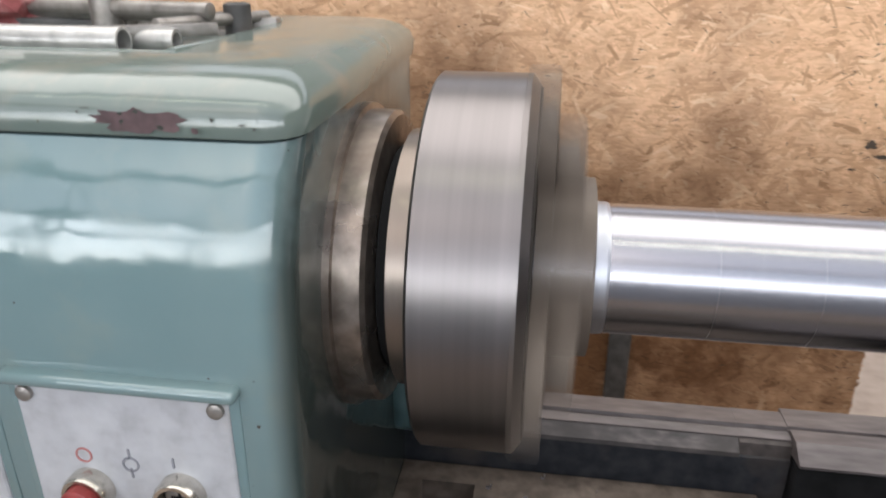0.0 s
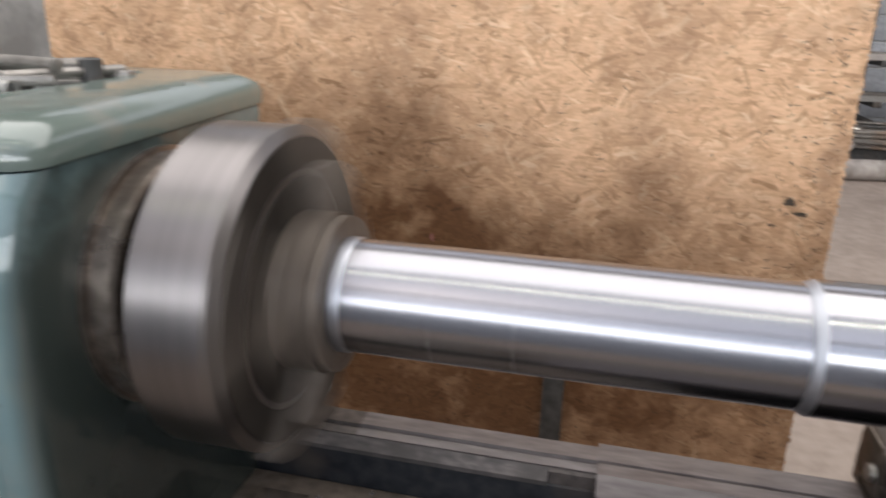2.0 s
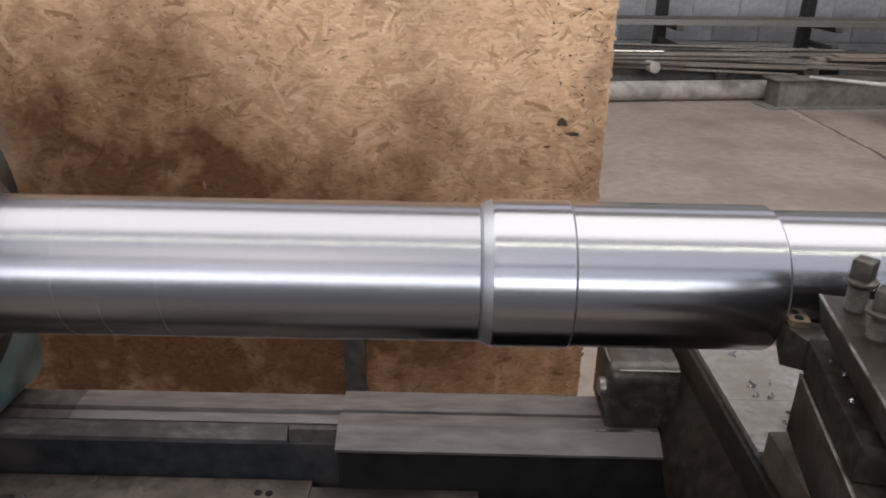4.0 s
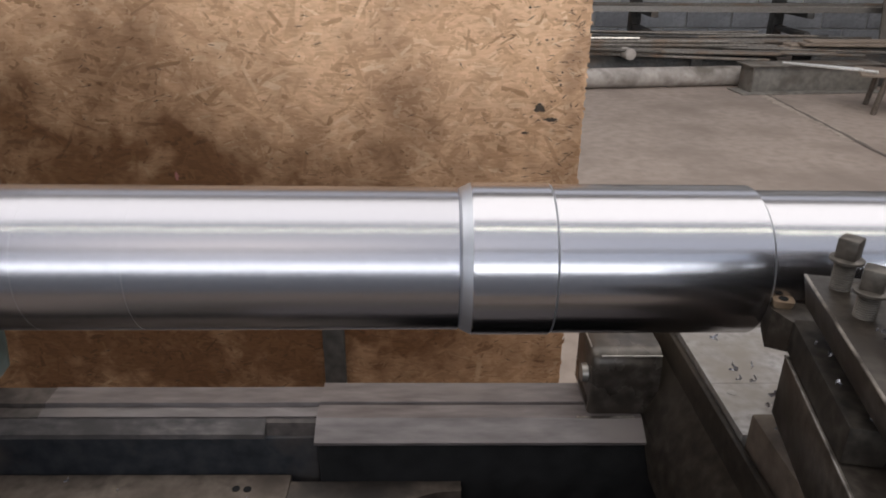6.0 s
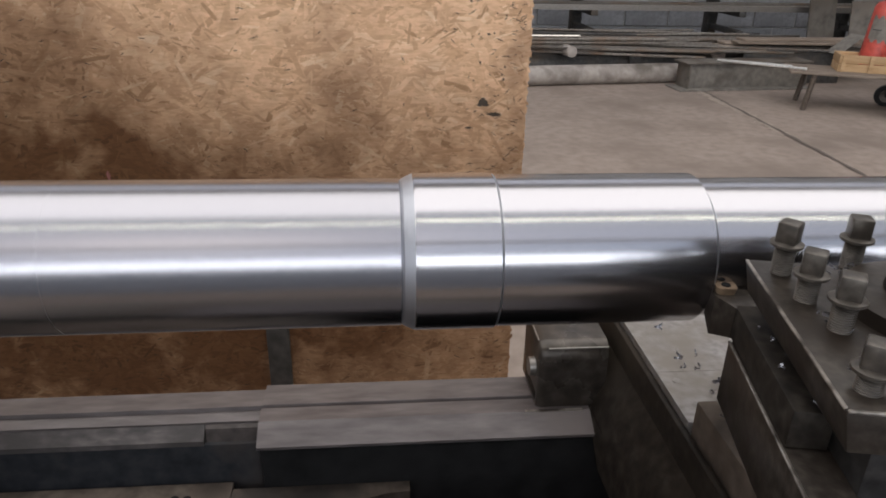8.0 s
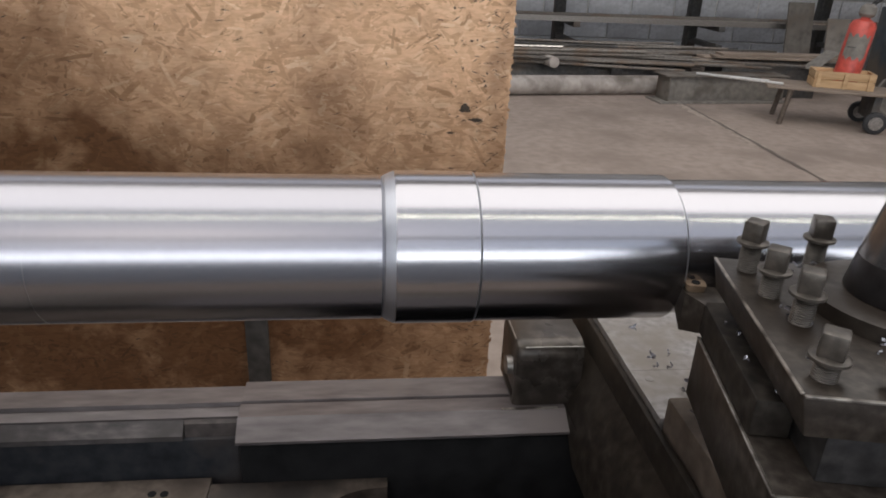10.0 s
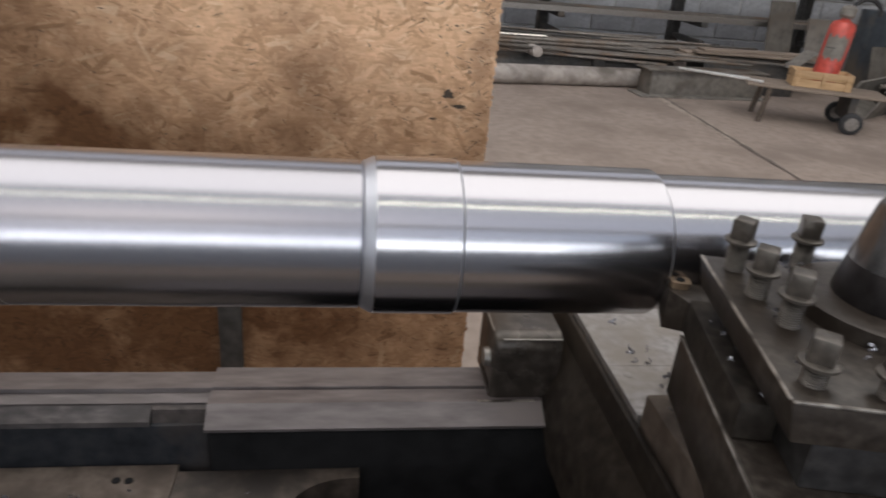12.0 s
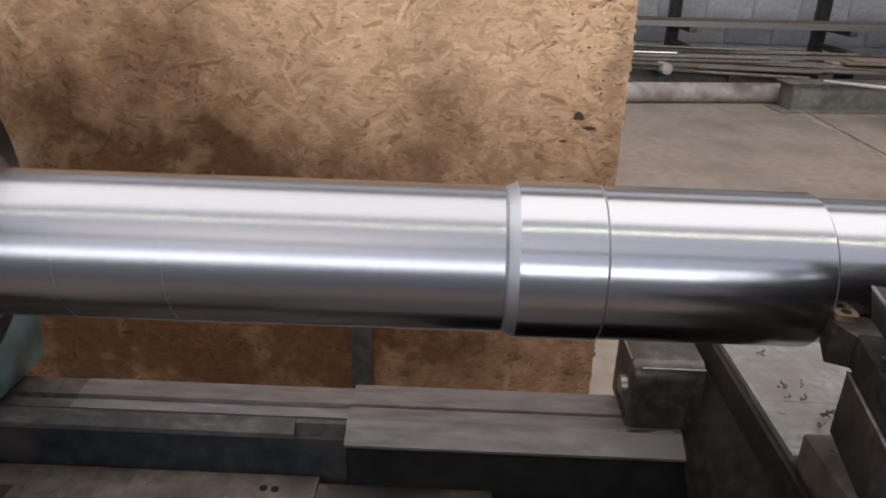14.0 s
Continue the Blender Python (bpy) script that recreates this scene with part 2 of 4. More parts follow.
RUBBER = material("tyre_rubber", (0.03, 0.03, 0.032), rough=0.75, scale=50, bump=0.2)
FRAME = material("window_paint", (0.4, 0.4, 0.38), rough=0.6, scale=20, bump=0.05)


def strand_material(name, lone):
    """Pressed wood strands: a tone for each strand, fine fibre, brown soaked-in stains and painted shade low down."""
    m = bpy.data.materials.new(name)
    m.use_nodes = True
    n, l = m.node_tree.nodes, m.node_tree.links
    b = n["Principled BSDF"]
    geo, ramp = n.new("ShaderNodeNewGeometry"), n.new("ShaderNodeValToRGB")
    e = ramp.color_ramp.elements
    e[0].color, e[1].color = (0.46, 0.265, 0.14, 1), (0.90, 0.635, 0.42, 1)
    for p, c in ((0.08, (0.63, 0.378, 0.215)), (0.5, (0.765, 0.475, 0.285)), (0.9, (0.84, 0.545, 0.338))):
        e.new(p).color = (*c, 1)
    l.new(n.new("ShaderNodeObjectInfo").outputs["Random"] if lone else geo.outputs["Random Per Island"], ramp.inputs[0])

    def tex(scale, detail, stretch):
        mp, t = n.new("ShaderNodeMapping"), n.new("ShaderNodeTexNoise")
        mp.inputs["Scale"].default_value = stretch
        t.inputs["Scale"].default_value, t.inputs["Detail"].default_value = scale, detail
        l.new(geo.outputs["Position"], mp.inputs[0])
        l.new(mp.outputs[0], t.inputs[0])
        return t

    def math2(op, a, c):
        r = n.new("ShaderNodeMath")
        r.operation = op
        l.new(a, r.inputs[0])
        if isinstance(c, (int, float)):
            r.inputs[1].default_value = c
        else:
            l.new(c, r.inputs[1])
        return r.outputs[0]

    big, grain, blot = tex(3.4, 6, (1, 1, 0.8)), tex(1.0, 4, (40, 1, 150)), tex(16.0, 5, (1, 1, 1))
    warp = n.new("ShaderNodeVectorMath")
    warp.operation = "MULTIPLY_ADD"
    l.new(tex(7.0, 4, (1, 1, 1)).outputs["Color"], warp.inputs[0])
    warp.inputs[1].default_value = (0.30, 0, 0.30)
    l.new(geo.outputs["Position"], warp.inputs[2])
    total = math2("MULTIPLY", big.outputs[0], 0.9)
    # soaked stains plus painted shade low down: x, z, half width, half height, strength
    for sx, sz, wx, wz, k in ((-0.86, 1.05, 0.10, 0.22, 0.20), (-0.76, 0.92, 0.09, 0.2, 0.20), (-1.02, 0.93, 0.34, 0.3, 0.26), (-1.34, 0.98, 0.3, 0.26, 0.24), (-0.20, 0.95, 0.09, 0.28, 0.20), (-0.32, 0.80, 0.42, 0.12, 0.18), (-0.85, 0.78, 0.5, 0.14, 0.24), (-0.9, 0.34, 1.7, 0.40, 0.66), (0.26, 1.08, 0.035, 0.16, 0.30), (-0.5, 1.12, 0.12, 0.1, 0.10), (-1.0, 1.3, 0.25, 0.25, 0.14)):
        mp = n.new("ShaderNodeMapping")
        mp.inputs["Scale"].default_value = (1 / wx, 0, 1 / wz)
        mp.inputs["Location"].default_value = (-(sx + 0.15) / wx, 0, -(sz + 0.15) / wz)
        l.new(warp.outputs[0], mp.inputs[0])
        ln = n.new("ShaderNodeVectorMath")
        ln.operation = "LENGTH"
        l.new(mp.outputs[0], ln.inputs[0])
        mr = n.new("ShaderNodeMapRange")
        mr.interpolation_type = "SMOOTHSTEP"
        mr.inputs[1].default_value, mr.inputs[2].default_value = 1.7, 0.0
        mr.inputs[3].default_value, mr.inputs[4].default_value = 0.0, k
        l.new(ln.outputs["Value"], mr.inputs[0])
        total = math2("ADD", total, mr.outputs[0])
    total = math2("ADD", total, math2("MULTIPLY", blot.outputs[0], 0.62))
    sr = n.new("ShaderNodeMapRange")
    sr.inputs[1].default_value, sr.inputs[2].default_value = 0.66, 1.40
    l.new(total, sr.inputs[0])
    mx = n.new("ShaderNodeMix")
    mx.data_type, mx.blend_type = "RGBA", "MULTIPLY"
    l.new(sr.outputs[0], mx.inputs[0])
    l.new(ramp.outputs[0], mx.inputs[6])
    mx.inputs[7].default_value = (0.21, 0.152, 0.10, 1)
    g2 = n.new("ShaderNodeMix")
    g2.data_type, g2.blend_type = "RGBA", "MULTIPLY"
    gr = n.new("ShaderNodeValToRGB")
    gr.color_ramp.elements[0].position, gr.color_ramp.elements[1].position = 0.3, 0.62
    gr.color_ramp.elements[0].color = (0.74, 0.68, 0.6, 1)
    l.new(grain.outputs[0], gr.inputs[0])
    g2.inputs[0].default_value = 0.6
    l.new(mx.outputs[2], g2.inputs[6])
    l.new(gr.outputs[0], g2.inputs[7])
    l.new(g2.outputs[2], b.inputs["Base Color"])
    b.inputs["Roughness"].default_value = 0.55
    bp = n.new("ShaderNodeBump")
    bp.inputs["Strength"].default_value, bp.inputs["Distance"].default_value = 0.2, 0.001
    l.new(grain.outputs[0], bp.inputs["Height"])
    l.new(bp.outputs[0], b.inputs["Normal"])
    return m


PARTITION = material("partition_paint", (0.38, 0.42, 0.49), rough=0.6, scale=8, big=1.0, bump=0.1, stain=(0.30, 0.32, 0.36))
FACET = material("scuffed_bevel", (0.085, 0.075, 0.073), (0.045, 0.041, 0.041), (0.15, 0.132, 0.125), 0.5, 0.1, 90, 14, 0.3, (0.05, 0.044, 0.042), 0.58, stretch=(0.4, 1, 1))
OILYFLOOR = material("oily_floor", (0.075, 0.058, 0.046), (0.035, 0.027, 0.021), (0.125, 0.098, 0.079), 0.6, 0, 50, 9, 0.3, (0.022, 0.017, 0.014), 0.55)
NOTCH = material("brown_casting", (0.05, 0.04, 0.036), (0.03, 0.024, 0.021), (0.08, 0.066, 0.059), 0.55, 0.1, 60, 9, 0.2)
FLANGE = material("flange_steel", (0.26, 0.22, 0.19), (0.16, 0.13, 0.11), (0.36, 0.31, 0.27), 0.3, 0.85, 50, 9, 0.08, (0.10, 0.08, 0.065), 0.6)
# near-black steel: the chuck face's shade is in this colour
CHUCKFACE = material("shaded_chuck_face", (0.024, 0.020, 0.017), (0.014, 0.012, 0.010), (0.036, 0.031, 0.027), 0.5, 0.0, 60, 10, 0.08, spec=0.1)
CHAMFER = material("bright_chamfer", (0.44, 0.45, 0.49), rough=0.42, metal=1.0, scale=150, bump=0.3)
TEALFOOT = material("grimy_teal", (0.075, 0.13, 0.135), (0.045, 0.078, 0.082), (0.105, 0.165, 0.17), 0.4, 0, 25, 8, 0.15, (0.03, 0.03, 0.025), 0.6)
GRIME = material("oil_grime", (0.03, 0.032, 0.026), (0.016, 0.016, 0.013), (0.06, 0.066, 0.055), 0.5, 0.0, 40, 9, 0.2, (0.10, 0.13, 0.11), 0.66)
CABINET = material("blue_grey_paint", (0.05, 0.06, 0.072), (0.035, 0.04, 0.048), (0.07, 0.083, 0.095), 0.6, 0, 9, 2.5, 0.1, (0.13, 0.11, 0.09), 0.55)
DUSTY = material("dusty_plate", (0.16, 0.143, 0.124), (0.10, 0.09, 0.078), (0.21, 0.19, 0.168), 0.75, 0.1, 12, 3, 0.1, (0.11, 0.085, 0.065), 0.58, objrand=0.3)
RUSTY = material("rusty_steel", (0.15, 0.085, 0.066), (0.10, 0.055, 0.042), (0.19, 0.115, 0.09), 0.8, 0, 20, 4, 0.2, (0.15, 0.10, 0.08), 0.6)
MILLSCALE = material("mill_scale", (0.11, 0.082, 0.066), (0.075, 0.055, 0.045), (0.15, 0.115, 0.093), 0.36, 0.35, 40, 9, 0.15, (0.06, 0.045, 0.038), 0.6)
SHANK = material("black_tool_steel", (0.022, 0.018, 0.015), (0.010, 0.008, 0.007), (0.04, 0.034, 0.028), 0.5, 0, 90, 14, 0.15, spec=0.15)
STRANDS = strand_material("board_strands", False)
LONESTRAND = strand_material("lone_strand", True)
WIPER = material("worn_block", (0.065, 0.054, 0.046), (0.035, 0.029, 0.024), (0.12, 0.102, 0.087), 0.3, 0.35, 50, 14, 0.1, (0.05, 0.04, 0.032), 0.58)

# ---- mesh helpers ----


def finish(name, bm, mat, smooth=None):
    me = bpy.data.meshes.new(name)
    bmesh.ops.recalc_face_normals(bm, faces=bm.faces)
    bm.to_mesh(me)
    bm.free()
    me.materials.append(mat)
    if smooth is not None:
        for p in me.polygons:
            p.use_smooth = True
        me.set_sharp_from_angle(angle=radians(smooth))
    return me


def part(name, bm, mat, parent=None, label="", smooth=35):
    ob = new(name, finish(name, bm, mat, smooth))
    if parent:
        ob.parent = parent
    if label:
        ob["label"] = label
    return ob


def thing(name, at, label, category, group="", kind="", turn=0):
    ob = new(name)
    ob.matrix_basis = pose(*at, 0, 0, turn)
    return tagged(ob, label, category, group, kind)


def solid(name, bm, mat, label, category, group="", kind="", smooth=35):
    return tagged(part(name, bm, mat, None, "", smooth), label, category, group, kind)


def box(x0, x1, y0, y1, z0, z1, bevel=0.0, seg=2, bm=None, m=None):
    own = bm is None or bevel > 0
    b = bmesh.new() if own else bm
    v = [b.verts.new(p) for p in ((x0, y0, z0), (x1, y0, z0), (x1, y1, z0), (x0, y1, z0), (x0, y0, z1), (x1, y0, z1), (x1, y1, z1), (x0, y1, z1))]
    for f in ((0, 3, 2, 1), (4, 5, 6, 7), (0, 1, 5, 4), (1, 2, 6, 5), (2, 3, 7, 6), (3, 0, 4, 7)):
        b.faces.new([v[i] for i in f])
    if bevel:
        bmesh.ops.bevel(b, geom=b.edges[:], offset=bevel, segments=seg, affect="EDGES", profile=0.5)
    if m is not None:
        bmesh.ops.transform(b, matrix=m, verts=b.verts[:] if own else v)
    if own and bm is not None:
        me = bpy.data.meshes.new("tmp")
        b.to_mesh(me)
        b.free()
        bm.from_mesh(me)
        bpy.data.meshes.remove(me)
        return bm
    return b


def spin(profile, axis="X", n=64, bm=None, m=None, closed=False):
    """Turns a profile of (along, radius) round an axis."""
    b = bm or bmesh.new()
    rings = []
    for a, r in profile:
        ring = []
        for i in range(n):
            c, s = math.cos(2 * math.pi * i / n) * r, math.sin(2 * math.pi * i / n) * r
            p = Vector({"X": (a, c, s), "Y": (c, a, s), "Z": (c, s, a)}[axis])
            ring.append(b.verts.new(m @ p if m is not None else p))
        rings.append(ring)
    for p, q in zip(rings, rings[1:] + ([rings[0]] if closed else [])):
        for i in range(n):
            b.faces.new((p[i], p[(i + 1) % n], q[(i + 1) % n], q[i]))
    if not closed:
        b.faces.new(rings[0])
        b.faces.new(rings[-1])
    return b


def loft(levels, corner=6, bm=None):
    """Stacks rounded rectangles: (z, x0, x1, y0, y1, radius)."""
    b = bm or bmesh.new()
    rings = []
    for z, x0, x1, y0, y1, r in levels:
        ring = []
        for cx, cy, a0 in ((x1 - r, y0 + r, -90), (x1 - r, y1 - r, 0), (x0 + r, y1 - r, 90), (x0 + r, y0 + r, 180)):
            for k in range(corner + 1):
                a = radians(a0 + 90 * k / corner)
                ring.append(b.verts.new((cx + r * math.cos(a), cy + r * math.sin(a), z)))
        rings.append(ring)
    n = len(rings[0])
    for p, q in zip(rings, rings[1:]):
        for i in range(n):
            b.faces.new((p[i], p[(i + 1) % n], q[(i + 1) % n], q[i]))
    b.faces.new(rings[0])
    b.faces.new(rings[-1])
    return b


def extrude_x(profile, x0, x1, bm=None):
    """A prism along x from a closed (y, z) outline."""
    b = bm or bmesh.new()
    p = [b.verts.new((x0, y, z)) for y, z in profile]
    q = [b.verts.new((x1, y, z)) for y, z in profile]
    n = len(p)
    for i in range(n):
        b.faces.new((p[i], p[(i + 1) % n], q[(i + 1) % n], q[i]))
    b.faces.new(p)
    b.faces.new(q)
    return b


def rod(a, b_, r, n=12, bm=None, hollow=0.0):
    a, b_ = Vector(a), Vector(b_)
    d = b_ - a
    m = Matrix.Translation(a) @ d.to_track_quat("X", "Z").to_matrix().to_4x4()
    h = d.length
    if hollow:
        return spin([(0, hollow), (0, r), (h, r), (h, hollow)], "X", n, bm, m, True)
    return spin([(0, r * 0.9), (0.06 * r, r), (h - 0.06 * r, r), (h, r * 0.9)], "X", n, bm, m)


# ---- hall ----
solid("floor", box(X0, X1, Y0, Y1, -0.15, 0), CONCRETE, "dusty grey-brown concrete workshop floor", "floor", kind="structure")


def strip(points, width, z, seed):
    rnd = random.Random(seed)
    b = bmesh.new()
    rows = []
    for i in range(41):
        k = i / 40 * (len(points) - 1)
        j = min(int(k), len(points) - 2)
        p = Vector(points[j]).lerp(Vector(points[j + 1]), k - j)
        d = (Vector(points[j + 1]) - Vector(points[j])).normalized()
        s = Vector((-d.y, d.x)) * width * rnd.uniform(0.3, 0.7)
        p += Vector((rnd.uniform(-1, 1), rnd.uniform(-1, 1))) * width * 0.25
        rows.append([b.verts.new((p.x + s.x, p.y + s.y, z)), b.verts.new((p.x - s.x, p.y - s.y, z))])
    for p, q in zip(rows, rows[1:]):
        b.faces.new((p[0], p[1], q[1], q[0]))
    return b


solid("floor_patch", strip([(3.07, 6.2), (3.07, 5.6), (3.08, 5.0), (3.05, 4.5)], 0.085, 0.003, 7), PATCH, "pale crumbled filler along the floor joint", "floor patch", kind="structure", smooth=None)
solid("floor_joint", strip([(3.12, 6.25), (3.08, 5.0), (3.03, 3.6), (2.98, 2.2)], 0.03, 0.005, 3), JOINT, "dark broken expansion joint in the concrete floor", "floor joint", kind="structure", smooth=None)
for name, b in (
    ("wall_rear", box(X0, X1, Y1, Y1 + 0.3, 0, ROOF)),
    ("wall_left", box(X0 - 0.3, X0, Y0, Y1, 0, ROOF)),
    ("wall_right", box(X1, X1 + 0.3, Y0, Y1, 0, ROOF)),
):
    solid(name, b, PLASTER, "pale grey plastered wall of the workshop hall", "wall", kind="structure", smooth=None)
b = box(X0, X1, Y0 - 0.3, Y0, 0, 1.5)
box(X0, X1, Y0 - 0.3, Y0, 2.9, 3.1, bm=b)
box(X0, X1, Y0 - 0.3, Y0, 5.3, ROOF, bm=b)
for x0, x1 in ((X0, -6.5), (7.7, X1)):
    box(x0, x1, Y0 - 0.3, Y0, 1.5, 2.9, bm=b)
    box(x0, x1, Y0 - 0.3, Y0, 3.1, 5.3, bm=b)
solid("wall_front", b, PLASTER, "pale grey plastered wall with two long windows", "wall", kind="structure", smooth=None)
b = box(X0, X1, Y0, -5.8, ROOF, ROOF + 0.15)
box(X0, X1, -0.8, -0.7, ROOF, ROOF + 0.15, bm=b)
box(X0, X1, -1.64, -1.52, ROOF, ROOF + 0.15, bm=b)
box(X0, X1, 3.2, 4.8, ROOF, ROOF + 0.15, bm=b)
box(X0, X1, 7.8, Y1, ROOF, ROOF + 0.15, bm=b)
for x0, x1 in ((X0, -5.5), (7.5, X1)):
    box(x0, x1, -5.8, -1.64, ROOF, ROOF + 0.15, bm=b)
    box(x0, x1, 4.8, 7.8, ROOF, ROOF + 0.15, bm=b)
    box(x0, x1, -0.7, 3.2, ROOF, ROOF + 0.15, bm=b)
    box(x0, x1, -1.52, -0.8, ROOF, ROOF + 0.15, bm=b)
solid("ceiling", b, ROOFING, "grey sheet roof with two long skylights and a fill-lamp opening", "ceiling", kind="structure", smooth=None)
win = tagged(new("window_1"), "long steel-framed window with pale panes", "window", kind="structure")
for i in range(10):
    x = -6.5 + i * 14.2 / 9
    part("mullion", box(x - 0.06, x + 0.06, Y0 - 0.02, Y0 + 0.1, 1.5, 2.9), FRAME, win)
part("transom", box(-6.5, 7.7, Y0 - 0.01, Y0 + 0.09, 2.24, 2.38), FRAME, win)
win = tagged(new("window_2"), "high clerestory window with slim steel bars", "window", kind="structure")
for i in range(10):
    x = -6.5 + i * 14.2 / 9
    part("mullion", box(x - 0.03, x + 0.03, Y0 - 0.02, Y0 + 0.06, 3.1, 5.3), FRAME, win)
# unseen panel added to shape the shaft's lower reflection and cut low light
solid("reflection_partition", box(-6.0, 6.0, -2.05, -1.95, 0, 1.24), PARTITION, "low blue-grey partition, unseen, added for the shaft's reflection", "wall", kind="structure", smooth=None)
tl = thing("ceiling_light", (0.5, -1.58, 4.94), "long slim tube light under the roof", "ceiling light")
part("housing", box(-4.5, 4.5, -0.06, 0.06, 0.0, 0.06, 0.005), FRAME, tl)
for x in (-3.5, 0, 3.5):
    part("hanger", rod((x, 0, 0.06), (x, 0, 0.46), 0.006, 8), DARKSTEEL, tl)

# rear wall blocks behind the racks
wallb = bpy.data.objects["wall_rear"]
blk = finish("block", box(-0.29, 0.29, -0.012, 0.012, -0.142, 0.142, 0.006, 1), BLOCKS)
for r in range(6):
    for c in range(18):
        o = new("block", blk)
        o.parent = wallb
        o.location = (0.2 + c * 0.6 + (0.3 if r % 2 else 0), Y1 - 0.012, 0.15 + r * 0.3)

# ---- lathe bed ----
bed = thing("lathe_bed", (0, 0, 0), "worn ground slideways of a lathe bed on a dark casting", "lathe bed")
TOPZ = 0.774
rear = [(0.262, TOPZ), (0.216, TOPZ), (0.214, TOPZ - 0.005), (0.209, TOPZ - 0.005), (0.207, TOPZ + 0.001), (0.178, TOPZ + 0.001), (0.148, 0.756), (0.148, 0.752), (0.262, 0.742)]
part("rear_way", extrude_x(rear, -0.27, 1.6), WAY, bed, "pale ground slideway with a groove", smooth=None)
left = [(0.254, TOPZ - 0.002), (0.216, TOPZ - 0.002), (0.214, TOPZ - 0.008), (0.209, TOPZ - 0.008), (0.207, TOPZ - 0.005), (0.192, TOPZ - 0.008), (0.192, 0.735), (0.254, 0.735)]
part("gap_way", extrude_x(left, -0.66, -0.342), WAY, bed, "worn slideway beside the gap", smooth=None)
part("gap_way", extrude_x([(y, z - 0.001) for y, z in left], -0.86, -0.66), NOTCH, bed, "brown unworn end of the slideway", smooth=None)
part("gap_facet", extrude_x([(0.1918, TOPZ - 0.0105), (0.1745, 0.749), (0.1735, 0.742), (0.1918, 0.742)], -0.86, -0.343), FACET, bed, "dark scuffed bevel of the slideway", smooth=None)
part("notch_way", extrude_x([(y, z + 0.0005) for y, z in left], -0.342, -0.27), WAY, bed, "worn slideway over the notch", smooth=None)
part("notch_block", extrude_x([(0.1915, TOPZ - 0.0105), (0.186, 0.760), (0.180, 0.738), (0.178, 0.70), (0.1915, 0.70)], -0.342, -0.2705), NOTCH, bed, "brown worn notch block between two slideways", smooth=None)
part("rear_wall", box(-0.86, -0.27, 0.176, 0.254, 0.3, 0.742, 0.004), CASTBLUE, bed)
# web coloured black for the shade under the slideway
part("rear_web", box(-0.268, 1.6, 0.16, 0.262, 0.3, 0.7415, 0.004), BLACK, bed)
# short pale strip laid on as the slideway edge's highlight
part("way_highlight", box(0.09, 0.17, 0.1768, 0.1815, TOPZ + 0.0002, TOPZ + 0.0016, 0.0004, 1), EDGE, bed, "bright strip for the highlight on the slideway edge")
b = bmesh.new()
gx, gy = (-0.8355, -0.80, -0.72, -0.31), (-0.12, 0.0, 0.13, 0.172)
top = [[b.verts.new((x, y, 0.68)) for y in gy] for x in gx]
low = [[b.verts.new((x, y, 0.62)) for y in gy] for x in gx]
for p in range(3):
    for q in range(3):
        g = low if (p, q) == (1, 1) else top
        b.faces.new((g[p][q], g[p + 1][q], g[p + 1][q + 1], g[p][q + 1]))
rim = [(0, 0), (1, 0), (2, 0), (3, 0), (3, 1), (3, 2), (3, 3), (2, 3), (1, 3), (0, 3), (0, 2), (0, 1)]
for loop in (rim, [(1, 1), (2, 1), (2, 2), (1, 2)]):
    for (p, q), (u, v) in zip(loop, loop[1:] + loop[:1]):
        b.faces.new((top[p][q], top[u][v], low[u][v], low[p][q]))
part("gap_floor", b, GAPFLOOR, bed, "brown dirty casting floor of the gap", None)
part("gap_end", box(-0.86, -0.836, -0.28, 0.17, 0.3, 0.672, 0.006), CAST, bed)
for x, y in ((-0.382, 0.144), (-0.366, 0.143)):
    part("screw_hole", spin([(0.6798, 0.0055), (0.6812, 0.0055), (0.6814, 0.004)], "Z", 18, None, Matrix.Translation((x, y, 0))), BLACK, bed)
# web floor beyond the gap with a round-cornered opening
edge = [(-0.309, 0.1595), (-0.309, -0.12), (-0.165, -0.12), (-0.162, 0.08)] + [(-0.082 - 0.08 * math.cos(radians(a)), 0.08 + 0.06 * math.sin(radians(a))) for a in (15, 30, 45, 60, 75, 90)] + [(-0.07, 0.1405), (-0.07, 0.1595)]
b = bmesh.new()
lo, hi = [b.verts.new((x, y, 0.62)) for x, y in edge], [b.verts.new((x, y, 0.679)) for x, y in edge]
b.faces.new(lo)
b.faces.new(hi)
for k in range(len(edge)):
    b.faces.new((lo[k], lo[(k + 1) % len(edge)], hi[(k + 1) % len(edge)], hi[k]))
part("web_floor", b, OILYFLOOR, bed, "oil-darkened web of the bed with a round-cornered opening", None)
part("front_way", extrude_x([(-0.14, TOPZ), (-0.27, TOPZ), (-0.27, 0.72), (-0.14, 0.72)], -0.36, 1.6), WAY, bed, smooth=None)
part("front_web", box(-0.36, 1.6, -0.265, -0.15, 0.3, 0.72, 0.004), CASTBLUE, bed)
# pan coloured black for the shade inside the bed
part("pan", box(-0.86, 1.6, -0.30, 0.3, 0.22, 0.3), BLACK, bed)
# out-of-view tray added to tone the underside reflection of the shaft
part("chip_tray", box(-0.86, 1.6, -0.85, -0.301, 0.22, 0.3, 0.004), DUSTY, bed, "dusty grey chip tray, unseen, added for the shaft's reflection")
for x in (-0.7, 1.3):
    part("foot", box(x - 0.25, x + 0.25, -0.26, 0.28, 0, 0.22, 0.02), CASTBLUE, bed)

